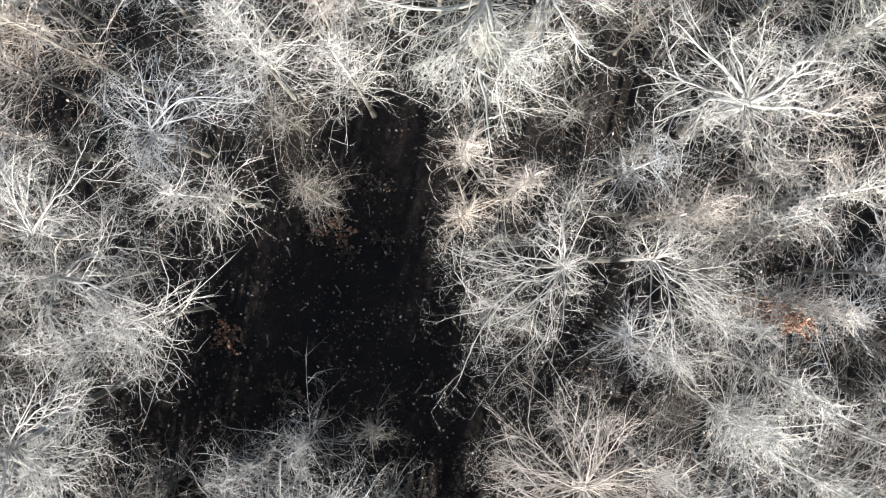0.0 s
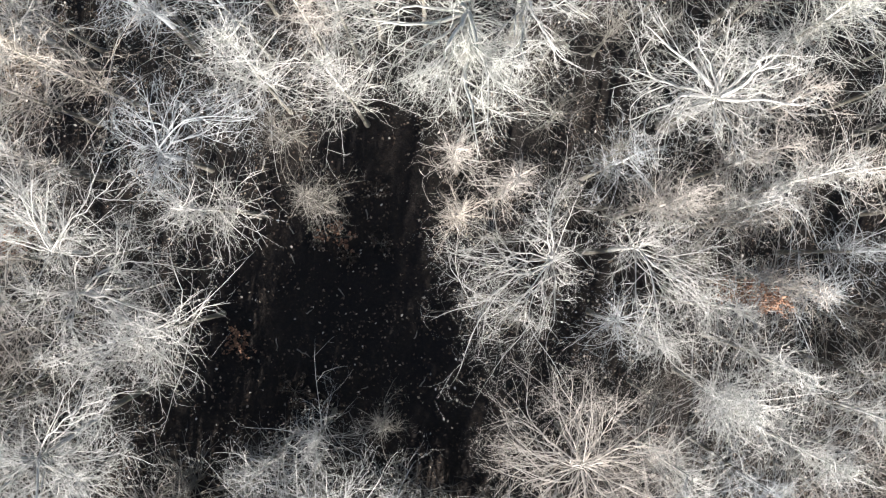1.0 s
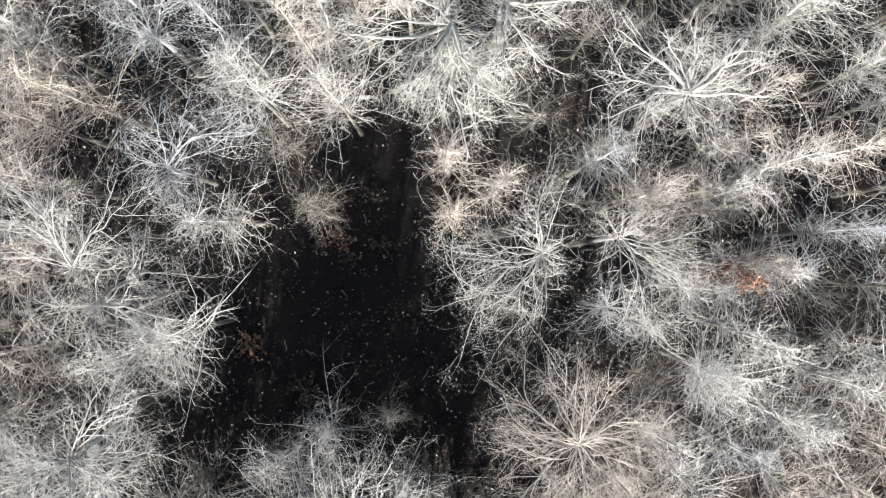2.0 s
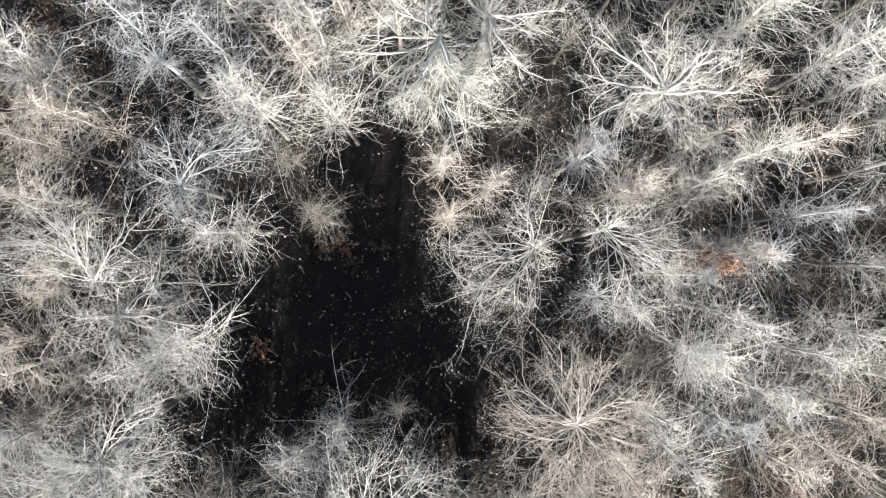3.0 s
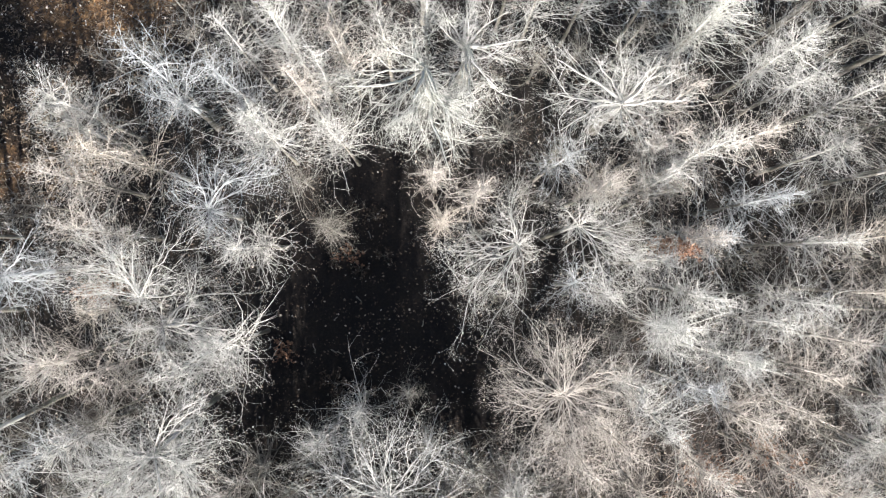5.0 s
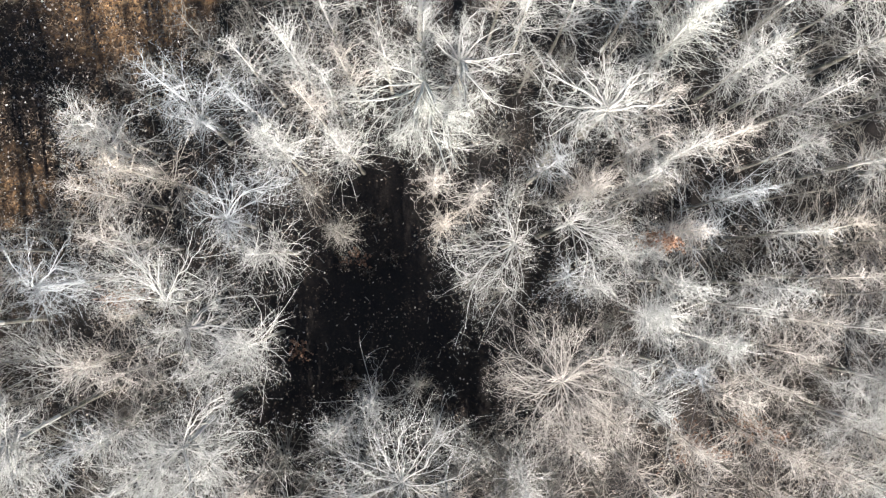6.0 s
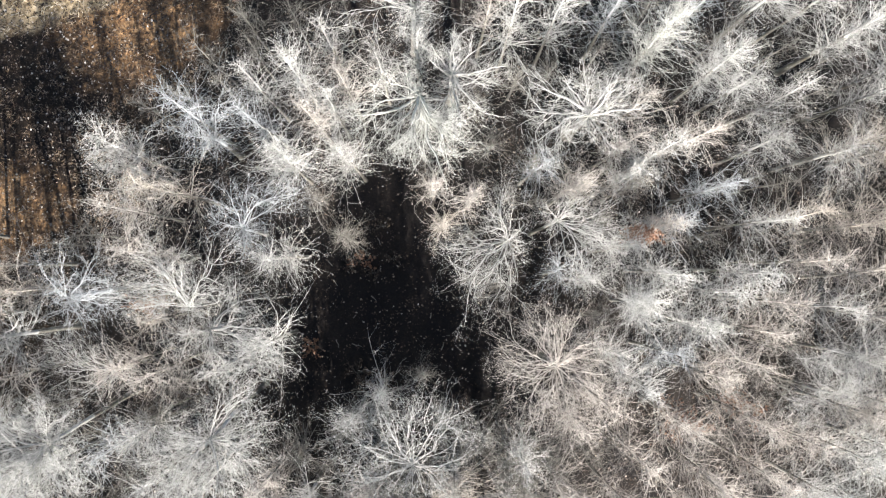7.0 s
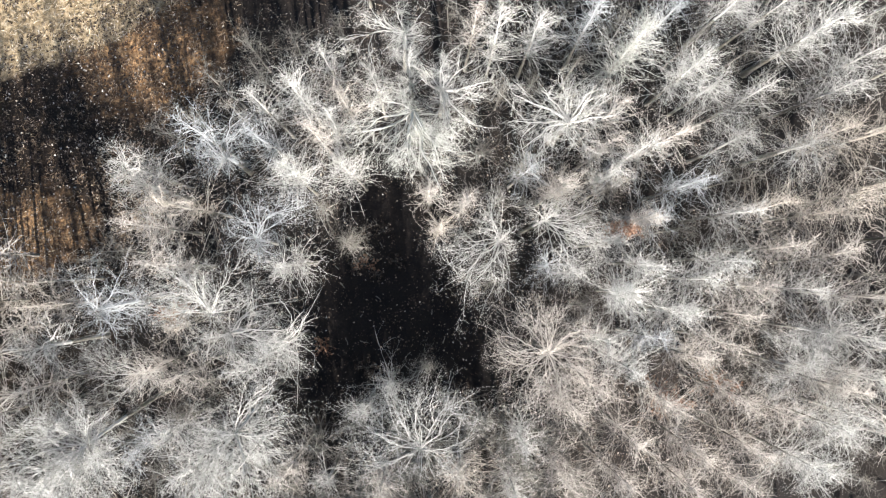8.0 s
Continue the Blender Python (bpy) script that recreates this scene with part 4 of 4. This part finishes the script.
slender_tree(23.4, -7.5, 2.4, "shrub", h=9.8, low=0.25, full=0.36, girth=0.06, twig=0.9, name="underwood_shrub")
slender_tree(28.3, -7.4, 3.0, "shrub", h=8.4, low=0.25, full=0.36, girth=0.06, twig=0.9, name="underwood_shrub")
slender_tree(-19.5, 1.4, 2.7, "shrub", h=9.4, low=0.25, full=0.36, girth=0.06, twig=0.9, name="underwood_shrub")
slender_tree(28.6, 15.1, 2.3, "shrub", h=7.7, low=0.25, full=0.36, girth=0.06, twig=0.9, name="underwood_shrub")
slender_tree(2.1, 0.4, 2.4, "shrub", h=8.9, low=0.25, full=0.36, girth=0.06, twig=0.9, name="underwood_shrub")
slender_tree(-5.4, 16.8, 2.5, "shrub", h=8.0, low=0.25, full=0.36, girth=0.06, twig=0.9, name="underwood_shrub")
slender_tree(21.4, 14.0, 2.6, "shrub", h=8.0, low=0.25, full=0.36, girth=0.06, twig=0.9, name="underwood_shrub")
slender_tree(35.3, -13.5, 3.1, "shrub", h=9.4, low=0.25, full=0.36, girth=0.06, twig=0.9, name="underwood_shrub")
slender_tree(-31.2, -3.8, 2.9, "shrub", h=10.2, low=0.25, full=0.36, girth=0.06, twig=0.9, name="underwood_shrub")
slender_tree(17.4, -8.0, 2.3, "shrub", h=9.4, low=0.25, full=0.36, girth=0.06, twig=0.9, name="underwood_shrub")
slender_tree(1.9, -3.0, 2.9, "shrub", h=8.2, low=0.25, full=0.36, girth=0.06, twig=0.9, name="underwood_shrub")
slender_tree(9.1, -18.0, 3.2, "shrub", h=10.7, low=0.25, full=0.36, girth=0.06, twig=0.9, name="underwood_shrub")
slender_tree(1.1, -15.0, 2.4, "shrub", h=10.1, low=0.25, full=0.36, girth=0.06, twig=0.9, name="underwood_shrub")
slender_tree(20.0, -27.7, 2.6, "shrub", h=8.1, low=0.25, full=0.36, girth=0.06, twig=0.9, name="underwood_shrub")
slender_tree(-11.8, -13.6, 2.4, "shrub", h=10.5, low=0.25, full=0.36, girth=0.06, twig=0.9, name="underwood_shrub")
slender_tree(0.5, -22.1, 3.1, "shrub", h=7.6, low=0.25, full=0.36, girth=0.06, twig=0.9, name="underwood_shrub")
slender_tree(-33.3, -2.5, 2.3, "shrub", h=10.8, low=0.25, full=0.36, girth=0.06, twig=0.9, name="underwood_shrub")
slender_tree(6.2, 10.3, 2.7, "shrub", h=10.2, low=0.25, full=0.36, girth=0.06, twig=0.9, name="underwood_shrub")
slender_tree(7.5, 19.0, 2.5, "shrub", h=10.1, low=0.25, full=0.36, girth=0.06, twig=0.9, name="underwood_shrub")
slender_tree(12.4, -1.4, 2.5, "shrub", h=10.3, low=0.25, full=0.36, girth=0.06, twig=0.9, name="underwood_shrub")
slender_tree(3.7, -4.1, 2.6, "shrub", h=8.6, low=0.25, full=0.36, girth=0.06, twig=0.9, name="underwood_shrub")
slender_tree(-21.5, -4.9, 2.6, "shrub", h=11.3, low=0.25, full=0.36, girth=0.06, twig=0.9, name="underwood_shrub")
slender_tree(-7.3, -11.4, 2.3, "shrub", h=10.9, low=0.25, full=0.36, girth=0.06, twig=0.9, name="underwood_shrub")
slender_tree(18.5, -16.0, 2.4, "shrub", h=9.8, low=0.25, full=0.36, girth=0.06, twig=0.9, name="underwood_shrub")
# thicker underwood south of the clearing, added to keep the sun off its floor
slender_tree(5.6, -22.2, 3.1, "shrub", h=12.4, low=0.12, full=1.6, girth=0.08, twig=1.9, name="underwood_shrub")
slender_tree(-5.8, -21.6, 2.7, "shrub", h=11.1, low=0.12, full=1.6, girth=0.08, twig=1.9, name="underwood_shrub")
slender_tree(-8.4, -18.3, 3.3, "shrub", h=11.7, low=0.12, full=1.6, girth=0.08, twig=1.9, name="underwood_shrub")
slender_tree(-7.2, -16.7, 3.0, "shrub", h=12.3, low=0.12, full=1.6, girth=0.08, twig=1.9, name="underwood_shrub")
slender_tree(-14.5, -12.6, 3.3, "shrub", h=9.5, low=0.12, full=1.2, girth=0.08, twig=1.9, name="underwood_shrub")
slender_tree(-16.0, -17.5, 2.7, "shrub", h=10.1, low=0.12, full=1.6, girth=0.08, twig=1.9, name="underwood_shrub")
slender_tree(-7.0, -23.7, 2.9, "shrub", h=12.6, low=0.12, full=1.6, girth=0.08, twig=1.9, name="underwood_shrub")
slender_tree(-1.9, -22.1, 3.3, "shrub", h=12.1, low=0.12, full=1.6, girth=0.08, twig=1.9, name="underwood_shrub")
slender_tree(-18.0, -21.2, 2.7, "shrub", h=11.4, low=0.12, full=1.6, girth=0.08, twig=1.9, name="underwood_shrub")
slender_tree(-7.9, -13.4, 2.9, "shrub", h=9.5, low=0.12, full=1.2, girth=0.08, twig=1.9, name="underwood_shrub")
slender_tree(-10.6, -18.4, 3.4, "shrub", h=10.8, low=0.12, full=1.6, girth=0.08, twig=1.9, name="underwood_shrub")
slender_tree(-10.4, -12.0, 3.0, "shrub", h=9.5, low=0.12, full=1.2, girth=0.08, twig=1.9, name="underwood_shrub")
slender_tree(-19.4, -17.7, 2.9, "shrub", h=10.7, low=0.12, full=1.6, girth=0.08, twig=1.9, name="underwood_shrub")
slender_tree(-13.7, -18.6, 2.8, "shrub", h=11.9, low=0.12, full=1.6, girth=0.08, twig=1.9, name="underwood_shrub")
slender_tree(-11.0, -22.3, 2.6, "shrub", h=10.8, low=0.12, full=1.6, girth=0.08, twig=1.9, name="underwood_shrub")
slender_tree(0.5, -17.5, 3.3, "shrub", h=11.5, low=0.12, full=1.6, girth=0.08, twig=1.9, name="underwood_shrub")
slender_tree(-5.4, -23.6, 2.9, "shrub", h=11.0, low=0.12, full=1.6, girth=0.08, twig=1.9, name="underwood_shrub")
slender_tree(-17.7, -15.4, 2.7, "shrub", h=9.5, low=0.12, full=1.2, girth=0.08, twig=1.9, name="underwood_shrub")
slender_tree(-0.5, -15.2, 2.9, "shrub", h=9.5, low=0.12, full=1.2, girth=0.08, twig=1.9, name="underwood_shrub")
slender_tree(-2.0, -14.8, 2.9, "shrub", h=9.5, low=0.12, full=1.2, girth=0.08, twig=1.9, name="underwood_shrub")
slender_tree(-13.7, -23.3, 2.7, "shrub", h=11.8, low=0.12, full=1.6, girth=0.08, twig=1.9, name="underwood_shrub")
slender_tree(-19.7, -20.8, 3.4, "shrub", h=12.6, low=0.12, full=1.6, girth=0.08, twig=1.9, name="underwood_shrub")
slender_tree(-7.8, -15.3, 2.6, "shrub", h=9.5, low=0.12, full=1.2, girth=0.08, twig=1.9, name="underwood_shrub")
slender_tree(2.3, -22.6, 3.4, "shrub", h=10.3, low=0.12, full=1.6, girth=0.08, twig=1.9, name="underwood_shrub")
slender_tree(-3.3, -13.3, 3.3, "shrub", h=9.5, low=0.12, full=1.2, girth=0.08, twig=1.9, name="underwood_shrub")
slender_tree(3.6, -17.8, 2.8, "shrub", h=12.3, low=0.12, full=1.6, girth=0.08, twig=1.9, name="underwood_shrub")
slender_tree(-11.9, -17.5, 3.0, "shrub", h=11.1, low=0.12, full=1.6, girth=0.08, twig=1.9, name="underwood_shrub")
slender_tree(-12.7, -21.6, 2.6, "shrub", h=12.7, low=0.12, full=1.6, girth=0.08, twig=1.9, name="underwood_shrub")
slender_tree(-15.6, -21.4, 3.1, "shrub", h=11.2, low=0.12, full=1.6, girth=0.08, twig=1.9, name="underwood_shrub")
slender_tree(-5.1, -16.3, 3.0, "shrub", h=9.5, low=0.12, full=1.2, girth=0.08, twig=1.9, name="underwood_shrub")
slender_tree(-8.7, -22.9, 2.6, "shrub", h=12.7, low=0.12, full=1.6, girth=0.08, twig=1.9, name="underwood_shrub")
slender_tree(1.5, -19.6, 2.8, "shrub", h=12.8, low=0.12, full=1.6, girth=0.08, twig=1.9, name="underwood_shrub")
slender_tree(1.3, -23.9, 2.8, "shrub", h=11.3, low=0.12, full=1.6, girth=0.08, twig=1.9, name="underwood_shrub")


# ---- on the ground ----
def fallen_leaves():
    rng = np.random.default_rng(7)
    n = 60000
    x, y = rng.uniform(-36, 34, n), rng.uniform(-26, 30, n)
    drift = np.array([noise.noise((a * 0.35, b * 0.35, 3.0)) + 0.6 * noise.noise((a * 1.3, b * 1.3, 9.0)) for a, b in zip(x, y)])
    keep = rng.random(n) < np.clip(0.45 + 1.1 * drift, 0.06, 1.0)
    x, y = x[keep], y[keep]
    more = 9000
    x, y = np.concatenate([x, rng.uniform(-40, -14, more)]), np.concatenate([y, rng.uniform(6, 30, more)])
    size = rng.uniform(0.09, 0.23, len(x))
    # matted drifts of larger leaves and broken twigs along the open edge
    ex, ey = rng.uniform(-46, -12, 26000), rng.uniform(4, 34, 26000)
    heap = np.array([noise.noise((a * 0.8, b * 0.8, 5.0)) + noise.noise((a * 0.25, b * 0.25, 1.0)) for a, b in zip(ex, ey)])
    keep = (rng.random(len(ex)) < np.clip(0.12 + 1.2 * heap, 0.03, 1.0)) & (ey > 14 + 0.75 * (ex + 30))
    x, y = np.concatenate([x, ex[keep]]), np.concatenate([y, ey[keep]])
    size = np.concatenate([size, rng.uniform(0.12, 0.34, int(keep.sum()))])
    z = np.array([floor_height(a, b) for a, b in zip(x, y)]) + 0.03
    ob = new("leaf_litter", mesh_from("leaf_litter", *flakes(rng, x, y, z, size)))
    ob.data.materials.append(LITTER)
    tagged(ob, "scattered curled brown and pale fallen leaves on dark soil", "leaf litter", kind="stuff")


def meadow_edge(x):
    """Where the straw of the meadow begins, going north."""
    return 26.6 + 0.065 * max(0.0, x + 24) ** 1.6 + 0.12 * max(0.0, -24 - x) + 0.3 * math.sin(x * 0.9 + 0.6)


def blades(rng, root, length, up, thick):
    """Thin bent blades from the given roots, leaning every way."""
    way = rng.normal(size=root.shape) * 0.8
    way[:, 2] = up
    way = unit(way)
    mid = root + way * (length * 0.55)[:, None]
    way[:, 2] -= 0.5
    tip = mid + unit(way) * (length * 0.45)[:, None]
    return tubes(np.stack([root, mid, tip], 1), np.full((len(root), 3), thick), 3)


def meadow_grass():
    rng = np.random.default_rng(8)
    n = 10000
    x, y = rng.uniform(-48, -4, n), rng.uniform(24, 46, n)
    keep = np.array([b > meadow_edge(a) - 0.2 for a, b in zip(x, y)])
    x, y = x[keep], y[keep]
    z = np.array([floor_height(a, b) for a, b in zip(x, y)])
    root = np.stack([x, y, z], 1)
    ob = new("meadow_grass", mesh_from("meadow_grass", *blades(rng, root, rng.uniform(0.35, 0.9, len(root)), 0.35, 0.026)))
    ob.data.materials.append(STRAW)
    tagged(ob, "pale straw-coloured winter grass on the open meadow", "grass", kind="stuff")


def dry_tussocks():
    """Tufts of bleached grass over the dark bank between the wood and the meadow."""
    rng = np.random.default_rng(9)
    n = 4200
    x, y = rng.uniform(-46, -6, n), rng.uniform(9, 29, n)
    rank = np.array([noise.noise((a * 0.22, b * 0.22, 2.0)) + 0.7 * noise.noise((a * 0.9, b * 0.9, 6.0)) for a, b in zip(x, y)])
    rank += 0.35 * (np.exp(-((x + 18) / 6) ** 2 - ((y - 23.5) / 5) ** 2) + np.exp(-((x + 34) / 5) ** 2 - ((y - 13) / 4) ** 2))
    keep = (rng.random(n) < np.clip(0.24 + 1.1 * rank, 0.05, 1.0)) & (-0.75 * x + 0.66 * y > 24)
    keep &= np.array([b < meadow_edge(a) + 0.3 for a, b in zip(x, y)])
    x, y = x[keep], y[keep]
    z = np.array([floor_height(a, b) for a, b in zip(x, y)])
    each = 7
    root = np.repeat(np.stack([x, y, z], 1), each, 0)
    root[:, :2] += rng.normal(size=(len(root), 2)) * 0.10
    ob = new("dry_grass_tussocks", mesh_from("dry_grass_tussocks", *blades(rng, root, rng.uniform(0.15, 0.5, len(root)), 0.45, 0.024)))
    ob.data.materials.append(TUSSOCK)
    tagged(ob, "bleached dry grass tufts scattered over a dark shaded bank", "grass", kind="stuff")


def fallen_branch(x, y, angle, length, tone="grey"):
    count_trees[0] += 1
    rng = np.random.default_rng(500 + count_trees[0])
    s = np.linspace(0, 1, 6)
    a = radians(angle)
    path = np.zeros((1, 6, 3))
    path[0, :, 0], path[0, :, 1] = math.cos(a) * (s - 0.5) * length, math.sin(a) * (s - 0.5) * length
    path[0, :, :2] += np.cumsum(rng.normal(size=(6, 2)), 0) * 0.03 * length
    path[0, :, 2] = 0.05
    radii = np.linspace(0.045, 0.018, 6)[None]
    B, BR = sprout(rng, path, radii, 4, 0.3, 0.95, length * 0.25, (25, 50), 0.1, 0.02, 3)
    B[:, :, 2] = np.abs(B[:, :, 2] - 0.05) * 0.4 + 0.05
    ob = new("fallen_branch", mesh_from("fallen_branch", *joined(tubes(path, radii, 6), tubes(B, BR, 4))))
    ob.matrix_world = pose(x, y, floor_height(x, y))
    ob.data.materials.append(BARK[tone])
    tagged(ob, "broken bare branch lying on the dark wood floor", "branch", "fallen branches")


def bramble_clump(x, y, r, h, leaves, material, label, kind_name="bramble_clump"):
    """A low clump of bent canes with a few dry leaves on them."""
    count_trees[0] += 1
    rng = np.random.default_rng(700 + count_trees[0])
    clump = rooted(kind_name, x, y, label, "shrub", "low shrubs")
    n = 9
    a = rng.uniform(0, 2 * np.pi, n)
    s = np.linspace(0, 1, 6)
    reach = r * rng.uniform(0.4, 1.0, n)
    canes = np.zeros((n, 6, 3))
    canes[:, :, 0] = np.cos(a)[:, None] * reach[:, None] * s
    canes[:, :, 1] = np.sin(a)[:, None] * reach[:, None] * s
    canes[:, :, 2] = h * rng.uniform(0.6, 1.1, n)[:, None] * np.sin(s * 1.9) - 0.04
    radii = np.repeat(np.linspace(0.02, 0.008, 6)[None], n, 0)
    B, BR = sprout(rng, canes, radii, 6, 0.25, 1.0, r * 0.35, (25, 60), 0.25, 0.011, 3)
    part("stem_tuft", joined(tubes(canes, radii, 4), tubes(B, BR, 3)), SHADED_OLD_BARK, clump)
    pick = rng.integers(0, len(B), leaves)
    at = B[pick, 1 + rng.integers(0, 2, leaves)] + rng.normal(size=(leaves, 3)) * 0.05
    part("foliage", flakes(rng, at[:, 0], at[:, 1], np.maximum(at[:, 2], 0.05), rng.uniform(0.10, 0.20, leaves), 0.9), material, clump, "dry curled leaves still hanging")
    return clump


fallen_leaves()
meadow_grass()
dry_tussocks()

fallen_branch(-8.7, -0.3, -66, 0.6, "shrub")
fallen_branch(-9.9, -5.2, -89, 0.7, "shrub")
fallen_branch(-11.4, -1.6, 40, 0.3, "shrub")
fallen_branch(-8.3, -5.9, -32, 1.1, "shrub")
fallen_branch(-4.3, 2.0, -82, 0.7, "shrub")
fallen_branch(-1.8, -5.0, 69, 0.6, "shrub")
fallen_branch(-6.0, -2.4, -55, 0.6, "shrub")
fallen_branch(-4.9, -8.0, -158, 0.4, "shrub")
fallen_branch(-8.7, 1.4, 114, 0.6, "shrub")
fallen_branch(-1.6, -7.7, 61, 0.7, "shrub")
fallen_branch(-7.9, -3.4, 35, 0.5, "shrub")
bramble_clump(-6.3, 0.8, 1.3, 0.7, 270, RUSSET, "dry brown bramble clump with pale curled leaves on dark soil")
bramble_clump(-7.3, 0.9, 0.9, 0.5, 120, LITTER, "dry brown bramble clump with pale curled leaves on dark soil")
bramble_clump(-9.0, -8.0, 1.4, 0.7, 360, LITTER, "dry brown bramble clump with pale curled leaves on dark soil")
bramble_clump(-8.1, -8.9, 1.0, 0.6, 270, LITTER, "dry brown bramble clump with pale curled leaves on dark soil")
bramble_clump(-11.9, -4.9, 1.3, 0.9, 270, RUSSET, "dry brown bramble clump with pale curled leaves on dark soil")
bramble_clump(-5.4, -0.4, 0.8, 0.4, 120, LITTER, "dry brown bramble clump with pale curled leaves on dark soil")
bramble_clump(-3.6, 0.3, 0.9, 0.5, 120, LITTER, "dry brown bramble clump with pale curled leaves on dark soil")
bramble_clump(-6.8, -9.1, 1.2, 0.8, 180, LITTER, "dry brown bramble clump with pale curled leaves on dark soil")
bramble_clump(-3.7, 3.2, 0.9, 0.5, 90, LITTER, "dry brown bramble clump with pale curled leaves on dark soil")
